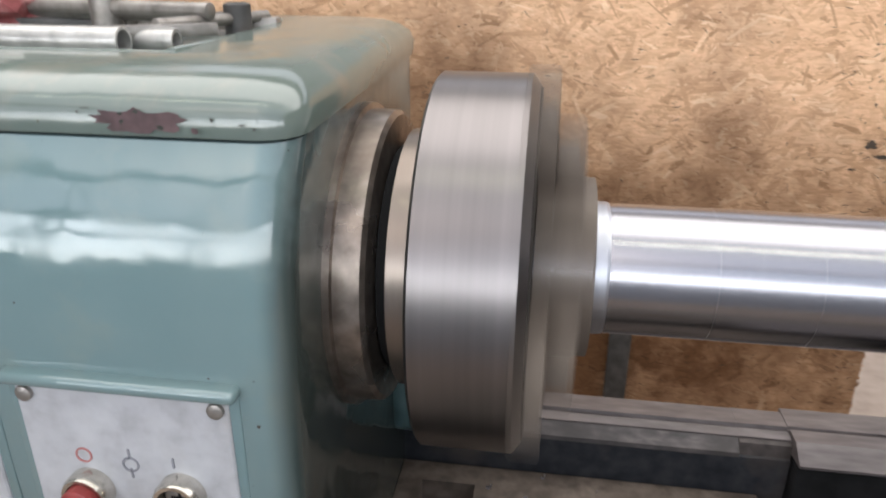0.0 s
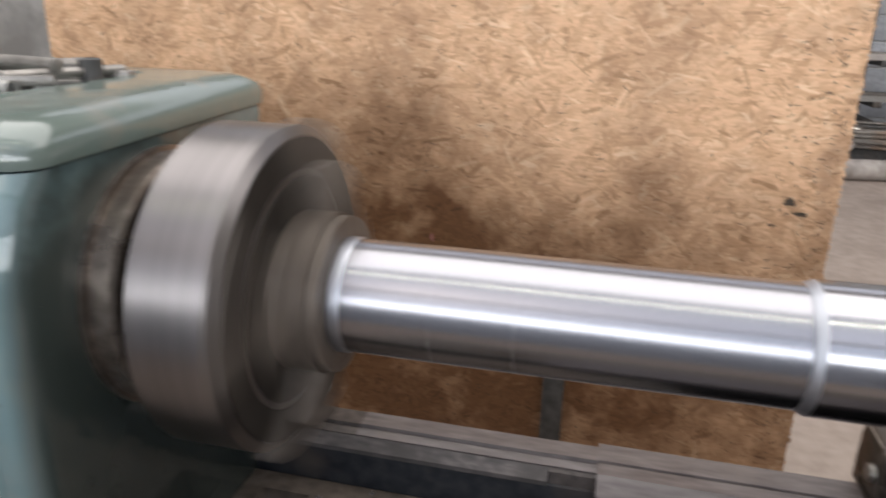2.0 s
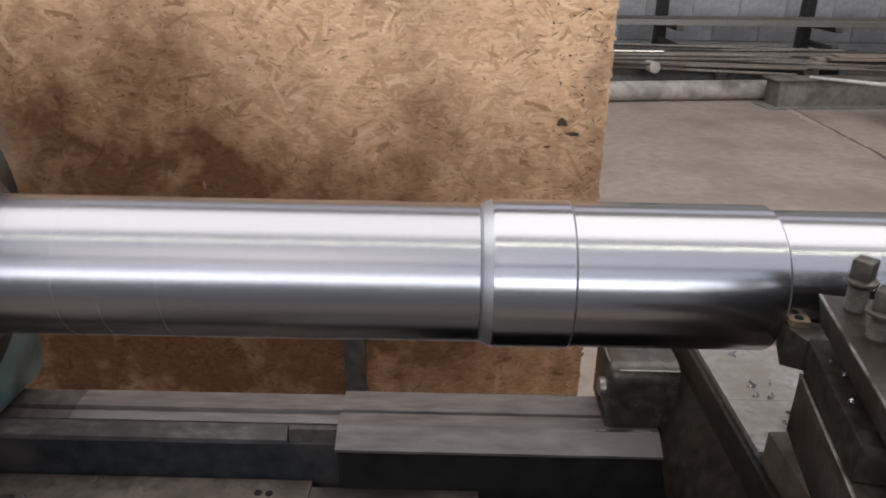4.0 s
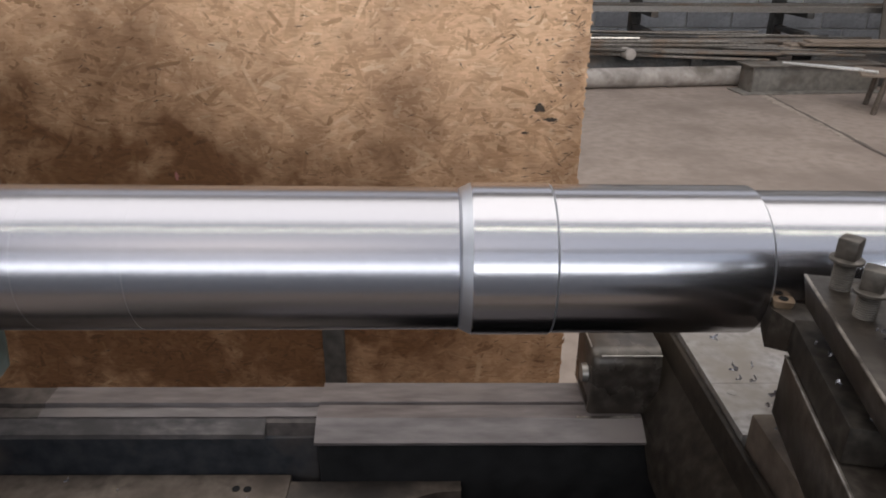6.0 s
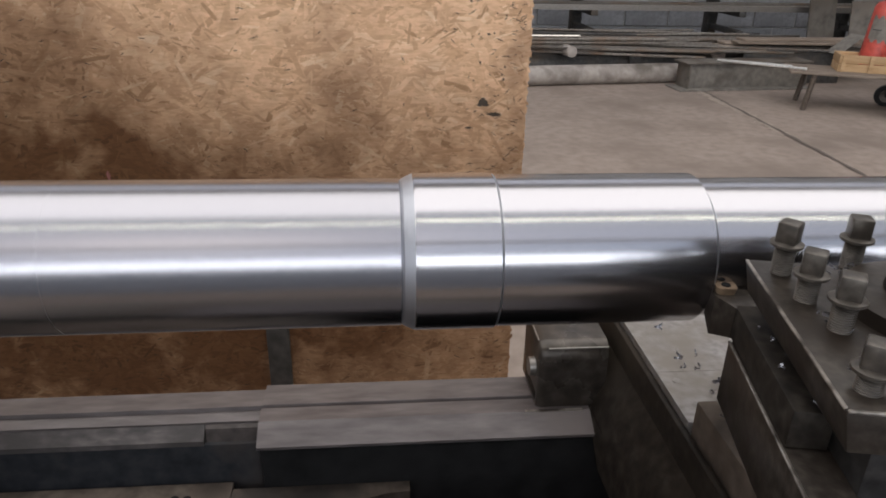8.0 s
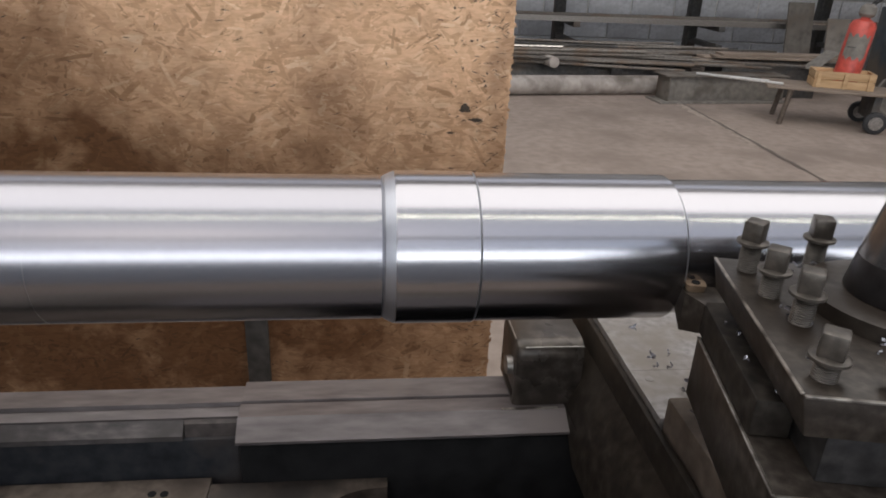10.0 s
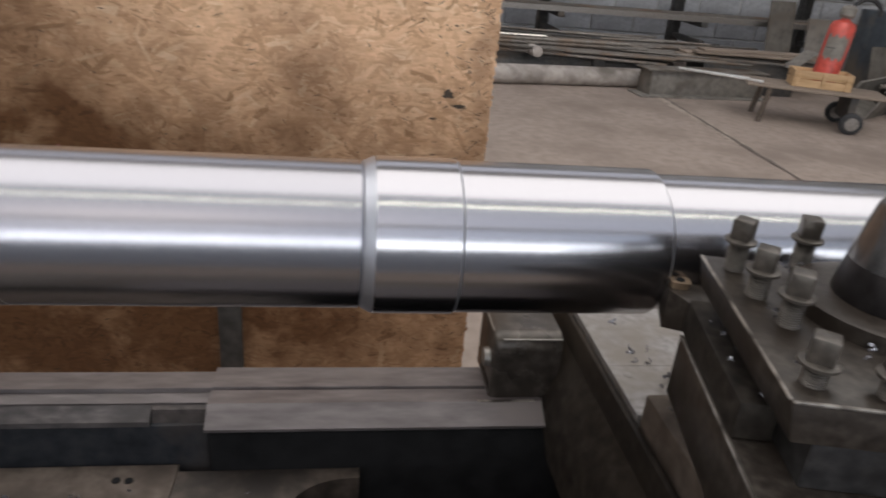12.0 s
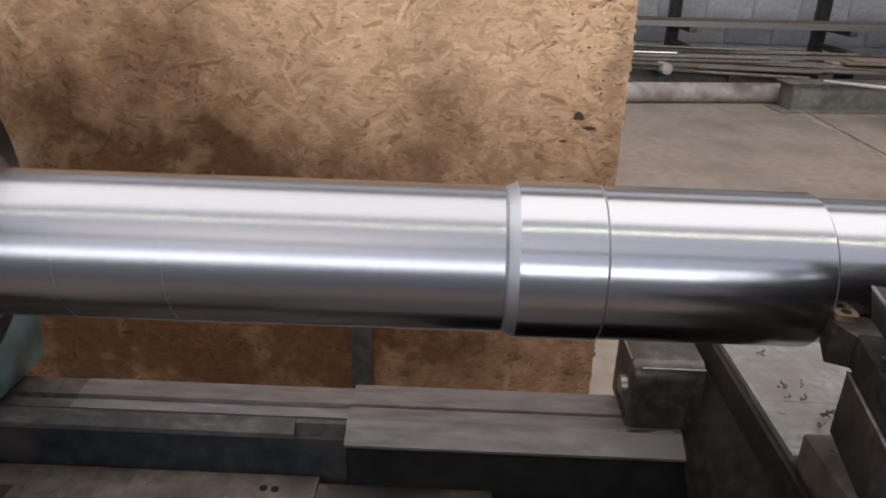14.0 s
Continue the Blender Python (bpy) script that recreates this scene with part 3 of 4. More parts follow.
# ---- headstock ----


def lean(bm, z0=1.2):
    for v in bm.verts:
        if v.co.z > z0:
            v.co.z += (v.co.y + 0.2) * 0.03 * min(1, (v.co.z - z0) / 0.06)
    return bm


HX = -2.4
hs = thing("headstock", (0, 0, 0), "blue-green enamelled lathe headstock with a seamed lid", "headstock")
R = 0.036
body = [(0.30, HX, -0.836, -0.25, 0.28, R), (0.80, HX, -0.836, -0.25, 0.285, R), (0.93, HX, -0.836, -0.255, 0.29, R), (0.98, HX, -0.836, -0.256, 0.29, R), (1.08, HX, -0.836, -0.255, 0.29, R), (1.15, HX, -0.836, -0.25, 0.29, R), (1.20, HX, -0.836, -0.24, 0.29, R), (1.24, HX, -0.836, -0.225, 0.29, R), (1.262, HX, -0.836, -0.213, 0.29, R), (1.272, HX, -0.836, -0.206, 0.29, R)]
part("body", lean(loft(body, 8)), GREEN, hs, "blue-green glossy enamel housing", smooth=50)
foot = [(0.775, -0.85, -0.755, 0.12, 0.30, 0.02), (0.79, -0.85, -0.742, 0.105, 0.305, 0.03), (0.83, -0.85, -0.737, 0.10, 0.305, 0.03), (0.90, -0.85, -0.737, 0.11, 0.305, 0.03), (0.96, -0.85, -0.75, 0.14, 0.305, 0.03), (0.985, -0.85, -0.78, 0.17, 0.30, 0.03)]
part("rear_foot", loft(foot, 5), TEALFOOT, hs, "grimy teal foot of the headstock on the slideway", smooth=50)
part("seam", lean(loft([(1.2725, HX, -0.842, -0.2, 0.284, 0.05), (1.2745, HX, -0.842, -0.2, 0.284, 0.05)], 8)), BLACK, hs, "dark oily seam under the lid")
lid = [(1.2745, HX, -0.832, -0.205, 0.293, R), (1.292, HX, -0.830, -0.206, 0.294, R), (1.304, HX, -0.835, -0.198, 0.29, R), (1.313, HX, -0.846, -0.184, 0.28, R), (1.319, HX, -0.862, -0.165, 0.266, R), (1.322, HX, -0.885, -0.14, 0.25, 0.05), (1.322, HX, -0.985, -0.088, 0.205, 0.02), (1.310, HX, -0.992, -0.08, 0.198, 0.015)]
part("lid", lean(loft(lid, 8)), LIDGREEN, hs, "grey-green lid with rounded edges and chipped paint", smooth=50)
rnd = random.Random(5)


def blotch(cx, cz, w, h, y, seed, n=26):
    r = random.Random(seed)
    b = bmesh.new()
    vs = []
    for i in range(n):
        a = 2 * math.pi * i / n
        k = r.uniform(0.6, 1.1)
        vs.append(b.verts.new((cx + math.cos(a) * w * k, y, cz + math.sin(a) * h * k)))
    b.faces.new(vs)
    return b


part("paint_chip", blotch(-0.955, 1.287, 0.045, 0.0105, -0.2075, 3), RUST, hs, "bare maroon primer patch", None)
r5 = random.Random(8)
for i in range(16):
    part("paint_chip", blotch(r5.uniform(-1.3, -0.87), r5.choice([1.279, 1.281, 1.262, 1.19]), r5.uniform(0.002, 0.006), r5.uniform(0.001, 0.003), -0.209, 60 + i, 9), RUST, hs, "", None)
for i in range(12):
    part("smudge", blotch(r5.uniform(-1.02, -0.86), r5.uniform(1.281, 1.297), r5.uniform(0.001, 0.005), r5.uniform(0.0006, 0.0018), -0.2078, 90 + i, 11), GRIME, hs, "", None)
# spindle flange
part("flange", spin([(-0.84, 0.166), (-0.829, 0.166), (-0.828, 0.160), (-0.803, 0.159), (-0.799, 0.154), (-0.798, 0.12)], "X", 72, None, Matrix.Translation((0, 0, 1.1))), FLANGE, hs, "brown-stained steel spindle flange")
# control plates
plate = part("control_plate", box(-1.078, -0.887, -0.2605, -0.254, 0.706, 1.073, 0.0015, 1), PLATE, hs, "grey aluminium push-button plate")
part("plate_rim", box(-1.087, -0.878, -0.2575, -0.25, 0.696, 1.084, 0.003), GREEN, hs)
plate2 = part("gauge_plate", box(-1.40, -1.112, -0.2605, -0.254, 0.785, 1.132, 0.0015, 1), PLATE, hs, "grey instruction plate with a round gauge")
part("plate_rim", box(-1.41, -1.103, -0.2575, -0.25, 0.775, 1.145, 0.003), GREEN, hs)
for x, z in ((-1.068, 1.064), (-0.897, 1.064), (-1.068, 0.931), (-0.897, 0.931), (-0.897, 0.796), (-1.068, 0.796)):
    part("screw", spin([(-0.2655, 0.0045), (-0.264, 0.0072), (-0.26, 0.0075)], "Y", 14, None, Matrix.Translation((x, 0, z))), GREYSTEEL, plate)
for x, z in ((-1.124, 1.12), (-1.122, 0.797)):
    part("screw", spin([(-0.2655, 0.0045), (-0.264, 0.0072), (-0.26, 0.0075)], "Y", 14, None, Matrix.Translation((x, 0, z))), GREYSTEEL, plate2)
part("gauge", spin([(-0.2665, 0.02), (-0.272, 0.024), (-0.272, 0.032), (-0.26, 0.034)], "Y", 32, None, Matrix.Translation((-1.165, 0, 1.085))), BLACK, plate2, "dark round gauge with a red face")
part("gauge_face", spin([(-0.2685, 0.0205), (-0.266, 0.0205)], "Y", 32, None, Matrix.Translation((-1.165, 0, 1.085))), BUTTONRED, plate2)
for r in range(9):
    z = 0.965 - r * 0.017
    for c in range(3):
        part("print_bar", box(-1.30 + c * 0.06, -1.25 + c * 0.06, -0.2613, -0.2604, z, z + 0.009), PALE, plate2)


def push_button(x, z, cap, deep, label):
    m = Matrix.Translation((x, 0, z))
    ring = part("button_ring", spin([(-0.26, 0.0215), (-0.273, 0.0215), (-0.277, 0.0195), (-0.277, 0.016), (-0.262, 0.0155)], "Y", 32, None, m), CHROME, plate, "worn chrome bezel")
    part("button_cap", spin([(-0.262, 0.0150), (-0.277 - deep, 0.0150), (-0.279 - deep, 0.012)], "Y", 28, None, m), cap, ring, label)
    return ring


push_button(-1.024, 0.969, BUTTONRED, 0.008, "red push button")
key = push_button(-0.938, 0.974, GREYSTEEL, -0.012, "recessed steel screw face")
part("slot", box(-0.946, -0.930, -0.2672, -0.266, 0.9725, 0.9755), BLACK, plate)
part("slot", box(-0.9395, -0.9365, -0.2672, -0.266, 0.966, 0.982), BLACK, plate)
push_button(-1.022, 0.858, BUTTONRED, 0.006, "red push button")
push_button(-0.942, 0.862, BUTTONDARK, 0.0, "dark push button")
for x, z, m in ((-1.026, 1.004, MARKRED), (-0.983, 0.999, MARKGREY), (-1.025, 0.893, MARKRED), (-0.987, 0.888, MARKGREY)):
    part("symbol", spin([(-0.2614, 0.0062), (-0.2614, 0.0078), (-0.2604, 0.0078), (-0.2604, 0.0062)], "Y", 24, None, Matrix.Translation((x, 0, z)), True), m, plate)
for x, z in ((-0.943, 1.004), (-0.946, 0.890), (-0.983, 1.009), (-0.983, 0.989)):
    part("symbol", box(x - 0.001, x + 0.001, -0.2614, -0.2604, z - 0.004, z + 0.006), MARKGREY, plate)

part("tray_floor", box(HX + 0.05, -0.996, -0.075, 0.196, 1.3085, 1.3125, 0.001, 1), DARKSTEEL, hs, "dark dusty tray in the lid")
part("tray_lip", box(-0.996, -0.984, -0.088, 0.205, 1.316, 1.3285, 0.003), LIDGREEN, hs)
part("tray_lip", box(HX + 0.05, -0.984, -0.094, -0.084, 1.314, 1.3265, 0.003), LIDGREEN, hs)
for z0, z1, x0, x1 in ((1.074, 1.086, -1.088, -0.877), (1.133, 1.147, -1.411, -1.102)):
    part("plate_hood", box(x0, x1, -0.270, -0.25, z0, z1, 0.005, 3), GREEN, hs)
# tools lying in the lid's tray
solid("steel_tube", rod((-1.75, -0.035, 1.3285), (-1.062, -0.045, 1.3285), 0.0145, 24, None, 0.0115), TUBE, "pale grey steel tube lying on the headstock lid", "tube")
solid("steel_tube", rod((-1.3, -0.004, 1.327), (-1.025, -0.010, 1.327), 0.011, 18, None, 0.008), TUBE, "short grey steel tube beside a larger one", "tube")
wr = thing("chuck_key", (-1.17, 0.10, 1.351), "worn steel tee-handled chuck key on the headstock lid", "chuck key", turn=-12)
part("boss", spin([(-0.03, 0.014), (-0.028, 0.018), (0.022, 0.018), (0.025, 0.014)], "Z", 20), GREYSTEEL, wr)
part("handle", rod((-0.2, 0, 0.0), (0.15, 0, 0.0), 0.0095, 14), GREYSTEEL, wr)
part("bit", rod((0, 0.018, -0.015), (0.0, 0.16, -0.015), 0.012, 14), GREYSTEEL, wr)
solid("steel_bar", box(-0.26, 0.12, -0.012, 0.012, 0, 0.022, 0.003, 2, None, pose(-1.10, 0.15, 1.317, 0, 0, 6)), GREYSTEEL, "dark square steel bar in the lid tray", "steel bar")
solid("steel_bar", rod((-1.6, 0.10, 1.33), (-1.01, 0.17, 1.333), 0.012, 14), DARKSTEEL, "dark round steel bar in the lid tray", "steel bar")
solid("file_handle", box(-0.2, 0.1, -0.008, 0.008, 0, 0.012, 0.002, 2, None, pose(-1.15, 0.03, 1.317, 0, 0, 10)), DARKSTEEL, "dark flat file lying among the tools", "file")


def crumple(cx, cy, cz, sx, sy, sz, seed):
    b = bmesh.new()
    bmesh.ops.create_icosphere(b, subdivisions=3, radius=1.0)
    for v in b.verts:
        k = 1 + 0.45 * noise.noise(v.co * 2.2 + Vector((seed, 0, 0))) + 0.2 * noise.noise(v.co * 6 + Vector((0, seed, 0)))
        v.co = Vector((cx + v.co.x * sx * k, cy + v.co.y * sy * k, cz + max(v.co.z * sz * k, -sz * 0.6)))
    return b


for i, (x, y, ln, tn) in enumerate(((-1.12, 0.10, 0.22, 20), (-1.2, 0.05, 0.26, -14), (-1.1, 0.2, 0.2, -30), (-1.3, 0.12, 0.24, 8), (-1.05, 0.0, 0.12, 35))):
    solid("steel_bar", box(-ln / 2, ln / 2, -0.007, 0.007, 0, 0.013, 0.002, 2, None, pose(x, y, 1.3125 + 0.004 * i, 0, 0, tn)), DARKSTEEL if i % 2 else GREYSTEEL, "short worn steel bar among tools in the lid tray", "steel bar")
solid("long_wrench", rod((-1.62, 0.185, 1.349), (-1.04, 0.085, 1.345), 0.009, 14), GREYSTEEL, "long round steel handle lying across the tools", "wrench")
sk = thing("socket_wrench", (-1.015, 0.12, 1.328), "dark tee-shaped socket wrench in the lid tray", "socket wrench", turn=70)
part("socket", spin([(-0.015, 0.012), (-0.013, 0.016), (0.028, 0.016), (0.03, 0.011), (0.018, 0.010)], "Z", 20), DARKSTEEL, sk)
part("handle", rod((-0.12, 0, 0.012), (0.05, 0, 0.012), 0.007, 12), GREYSTEEL, sk)
solid("red_rag", crumple(-1.34, 0.15, 1.345, 0.085, 0.06, 0.04, 3), REDCLOTH, "crumpled red and pale rag on the headstock", "rag")
solid("white_sack", crumple(-1.49, 0.20, 1.395, 0.10, 0.05, 0.13, 8), WHITEBAG, "crumpled white sack behind the tools", "sack")

# ---- chuck and workpiece, turning round the spindle ----
AX = 1.1
chuck = thing("lathe_chuck", (0, 0, AX), "large spinning steel lathe chuck with clamping jaws", "chuck")
part("chuck_body", spin([(-0.755, 0.13), (-0.755, 0.197), (-0.752, 0.2003), (-0.661, 0.2003), (-0.653, 0.189), (-0.653, 0.07)], "X", 96), CHUCKSTEEL, chuck, "brushed steel chuck body", 30)
# separate face so that its shade can be painted dark
part("chuck_face", spin([(-0.6535, 0.187), (-0.651, 0.187), (-0.651, 0.15), (-0.655, 0.147), (-0.655, 0.143), (-0.651, 0.14), (-0.651, 0.07)], "X", 96), CHUCKFACE, chuck, "dark front face, its shade put into the colour")
part("adapter", spin([(-0.784, 0.11), (-0.784, 0.140), (-0.755, 0.140), (-0.755, 0.11)], "X", 64), FLANGE, chuck, "brown steel adapter plate behind the chuck")
part("spindle_nose", spin([(-0.797, 0.09), (-0.797, 0.122), (-0.784, 0.122), (-0.784, 0.09)], "X", 64), BLACK, chuck, "dark spindle nose")
for k in range(4):
    turn = Matrix.Rotation(math.pi / 2 * k + 0.3, 4, "X")
    j = part("jaw", box(-0.666, -0.634, -0.02, 0.02, 0.085, 0.208, 0.003, 2, None, turn), JAW, chuck, "stepped clamping jaw")
    part("jaw_step", box(-0.6345, -0.606, -0.017, 0.017, 0.09, 0.160, 0.003, 2, None, turn), JAW, j, "middle step of the jaw")
    b = bmesh.new()
    n = 10
    ang = [radians(-41 + 82 * i / n) for i in range(n + 1)]
    for x0, x1, r0, r1 in ((-0.650, -0.606, 0.0685, 0.099), (-0.606, -0.592, 0.0685, 0.0955)):
        g = [[b.verts.new(turn @ Vector((x, r * math.sin(a), r * math.cos(a)))) for a in ang] for x, r in ((x0, r0), (x0, r1), (x1, r1), (x1, r0))]
        for p, q in zip(g, g[1:] + g[:1]):
            for i in range(n):
                b.faces.new((p[i], p[i + 1], q[i + 1], q[i]))
        for e in (0, n):
            b.faces.new([g[i][e] for i in range(4)])
    part("jaw_step", b, JAW, j, "beige-stained steel jaw step")

shaft = thing("steel_shaft", (0, 0, AX), "freshly turned bright steel shaft with a raised collar", "shaft")
part("journal", spin([(-0.66, 0.05), (-0.66, 0.0675), (-0.578, 0.0688), (-0.575, 0.0693), (-0.45, 0.0692), (-0.0865, 0.068), (-0.0855, 0.0665)], "X", 128), STEEL, shaft, "satin turned steel journal", 14)
part("clamp_ring", spin([(-0.592, 0.0684), (-0.592, 0.0700), (-0.590, 0.0708), (-0.579, 0.0708), (-0.576, 0.0695)], "X", 128), CHAMFER, shaft, "bright turned ring beside the jaws", 14)
part("fillet", spin([(-0.0855, 0.0665), (-0.0835, 0.0682), (-0.0745, 0.0724)], "X", 128), CHAMFER, shaft, "bright chamfer before the collar", 14)
part("collar", spin([(-0.0745, 0.0724), (-0.0735, 0.0728), (-0.0018, 0.0728)], "X", 128), BRIGHT, shaft, "mirror-bright raised collar", 14)
part("collar_edge", spin([(-0.0018, 0.0728), (0.0004, 0.0712)], "X", 128), CHAMFER, shaft, "fine bright edge of the collar", 14)
part("seat_edge", spin([(0.1865, 0.0708), (0.1905, 0.0660)], "X", 128), CHAMFER, shaft, "bright chamfer of the bearing seat", 14)
part("sleeve_seat", spin([(0.0004, 0.0712), (0.1865, 0.0708)], "X", 128), BRIGHT, shaft, "mirror-bright bearing seat", 14)
part("cut_length", spin([(0.1905, 0.0660), (0.50, 0.0656), (0.508, 0.064), (0.512, 0.0602)], "X", 128), BRIGHT, shaft, "freshly cut length beyond the tool", 14)
part("raw_stub", spin([(0.512, 0.0602), (0.516, 0.0600), (0.520, 0.0635), (1.5, 0.0635), (1.505, 0.055)], "X", 64), MILLSCALE, shaft, "dark brown unmachined length of the bar", 25)

# ---- carriage ----
car = thing("lathe_carriage", (0, 0, 0), "dark oily lathe carriage with cross slide", "carriage")
prof = [(0.2285, 0.862), (0.224, 0.850), (0.206, 0.828), (0.192, 0.800), (0.184, 0.770), (0.180, 0.72), (0.70, 0.72), (0.72, 0.85), (0.60, 0.862)]
b = bmesh.new()
ends = [[b.verts.new((x, y, z)) for x, z in prof] for y in (-0.34, 0.12, 0.185, 0.30)]
for k, (x, z) in enumerate(prof):
    for e in ends[1:]:
        e[k].co.z = max(z, 0.776) if e is not ends[1] else z
for p, q in zip(ends, ends[1:]):
    for i in range(len(prof)):
        b.faces.new((p[i], p[(i + 1) % len(prof)], q[(i + 1) % len(prof)], q[i]))
b.faces.new(ends[0])
b.faces.new(ends[-1])
part("saddle", b, CAST, car, "dark oily saddle casting with a rounded side", 60)
part("saddle_foot", box(0.105, 0.19, 0.19, 0.262, 0.7755, 0.80, 0.008, 3), CAST, car)
b = bmesh.new()
rings = []
for x, s in ((0.106, 0.90), (0.109, 0.97), (0.116, 1.0), (0.20, 1.0)):
    prof = [(0.285, 0.776), (0.186, 0.776), (0.183, 0.80), (0.185, 0.835)]
    prof += [(0.207 - 0.022 * math.cos(radians(a)), 0.85 + 0.024 * math.sin(radians(a))) for a in range(0, 91, 15)]
    prof += [(0.262, 0.874)] + [(0.265 + 0.02 * math.sin(radians(a)), 0.854 + 0.02 * math.cos(radians(a))) for a in range(15, 91, 25)]
    rings.append([b.verts.new((x, 0.235 + (y - 0.235) * s, 0.776 + (z - 0.776) * (0.5 + 0.5 * s))) for y, z in prof])
for p, q in zip(rings, rings[1:]):
    for k in range(len(p)):
        b.faces.new((p[k], p[(k + 1) % len(p)], q[(k + 1) % len(p)], q[k]))
b.faces.new(rings[0])
b.faces.new(rings[-1])
part("way_wiper", b, WIPER, car, "oily rounded wiper block on the slideway", 40)
part("wiper_lip", rod((0.118, 0.1885, 0.868), (0.20, 0.1885, 0.868), 0.0013, 8), GREYSTEEL, car, "rubbed lip of the wiper block")
part("wiper_lip", rod((0.1075, 0.205, 0.8715), (0.1075, 0.262, 0.8715), 0.0012, 8), GREYSTEEL, car)
part("wiper_knob", spin([(0.098, 0.008), (0.098, 0.013), (0.106, 0.014), (0.11, 0.014)], "X", 20, None, Matrix.Translation((0, 0.214, 0.825))), GREYSTEEL, car)
b = extrude_x([(0.0, 0.845), (0.0, 0.889), (0.095, 0.889), (0.0955, 0.8885), (0.0965, 0.8885), (0.097, 0.889), (0.36, 0.889), (0.36, 0.845)], 0.228, 0.55)
part("cross_slide", b, SLIDE, car, "pale ground cross-slide plate with a joint line", None)
part("cross_slide_side", box(0.218, 0.2275, -0.34, 0.36, 0.80, 0.882, 0.003), CAST, car)
part("cross_slide_front", box(0.2305, 0.55, -0.36, -0.003, 0.845, 0.920, 0.003), GAPFLOOR, car)
part("oil_plug", spin([(0.886, 0.0055), (0.8896, 0.0055), (0.8898, 0.0035)], "Z", 20, None, Matrix.Translation((0.246, 0.077, 0))), GREYSTEEL, car)
TURNC = -11.6
comp = thing("compound_slide", (0.153, -0.298, 0), "dark oily compound slide under the tool post", "compound slide", turn=TURNC)
part("slide_body", box(0.05, 0.36, -0.2, 0.20, 0.921, 0.994, 0.003), POST, comp, "dark brown steel top slide")

tp = thing("tool_post", (0.153, -0.298, 0), "four-way steel tool post with square-headed clamp bolts", "tool post", turn=TURNC)
S = 0.215
part("base_block", box(0, S, 0.002, S - 0.012, 0.995, 1.055, 0.0018), POST, tp, "brown oily lower block of the tool post")
part("core_block", box(0.032, S - 0.03, 0.020, S - 0.04, 1.055, 1.1045, 0.002), CORE, tp)
b = box(0, S, 0, S - 0.012, 1.104, 1.133, 0.0018)
for v in b.verts:
    if v.co.z < 1.11 and v.co.x < 0.01:
        v.co.x += 0.006
part("top_block", b, POST, tp, "oily brown top block with rubbed edges")
for z in (1.0537, 1.1312):
    for x0, x1, y0, y1 in ((-0.0006, 0.002, 0.003, S - 0.013), (0.001, S - 0.001, 0.0014 if z < 1.1 else -0.0006, 0.004 if z < 1.1 else 0.002)):
        part("rubbed_edge", box(x0, x1, y0, y1, z, z + 0.0022, 0.0006, 1), EDGE, tp, "bright rubbed edge")
for x in (0.045, 0.115):
    part("set_screw", spin([(0.030, 0.004), (0.031, 0.0055), (0.040, 0.0055)], "Y", 12, None, Matrix.Translation((x, 0, 1.071))), BOLT, tp)
inv = pose(0.153, -0.298, 0, 0, 0, TURNC).inverted()
c = inv @ Vector((0.290, -0.198, 0))
part("disc", spin([(1.133, 0.060), (1.133, 0.066), (1.1445, 0.066), (1.146, 0.063), (1.146, 0.04)], "Z", 64, None, Matrix.Translation(c)), POST, tp, "round steel washer plate")
part("cone_band", spin([(1.146, 0.0405), (1.148, 0.0412), (1.173, 0.0372), (1.173, 0.034)], "Z", 64, None, Matrix.Translation(c)), CONEDARK, tp, "blackened lower band of the cone")
cone = part("cone_cap", spin([(1.173, 0.0370), (1.2125, 0.0290), (1.2155, 0.0270), (1.2158, 0.007), (1.2145, 0.006)], "Z", 64, None, Matrix.Translation(c)), CONE, tp, "dull steel conical clamping nut")
part("centre_mark", spin([(1.2156, 0.0045), (1.2163, 0.0045), (1.2163, 0.0065), (1.2156, 0.0065)], "Z", 20, None, Matrix.Translation(c), True), EDGE, cone)
for x, y, zt in ((0.209, -0.125, 1.176), (0.203, -0.170, 1.172), (0.203, -0.212, 1.174), (0.271, -0.118, 1.176), (0.177, -0.280, 1.166), (0.218, -0.295, 1.166), (0.345, -0.200, 1.176), (0.302, -0.279, 1.166)):
    p = inv @ Vector((x, y, 0))
    m = Matrix.Translation(p) @ Matrix.Rotation(rnd.uniform(0, 1.5), 4, "Z")
    prof = [(1.12, 0.0068)]
    z = 1.1335
    while z < zt - 0.020:
        prof += [(z, 0.0080), (z + 0.0009, 0.0072), (z + 0.0018, 0.0080)]
        z += 0.0018
    prof += [(zt - 0.0195, 0.0085)]
    bolt = part("bolt", spin(prof, "Z", 18, None, m), BOLT, tp, "square-headed clamp bolt")
    part("flange", spin([(zt - 0.0205, 0.0100), (zt - 0.0195, 0.0125), (zt - 0.0175, 0.0125), (zt - 0.016, 0.0095)], "Z", 28, None, m), BOLT, bolt)
    part("bolt_head", box(-0.0078, 0.0078, -0.0078, 0.0078, zt - 0.0175, zt, 0.0018, 2, None, m), BOLT, bolt)
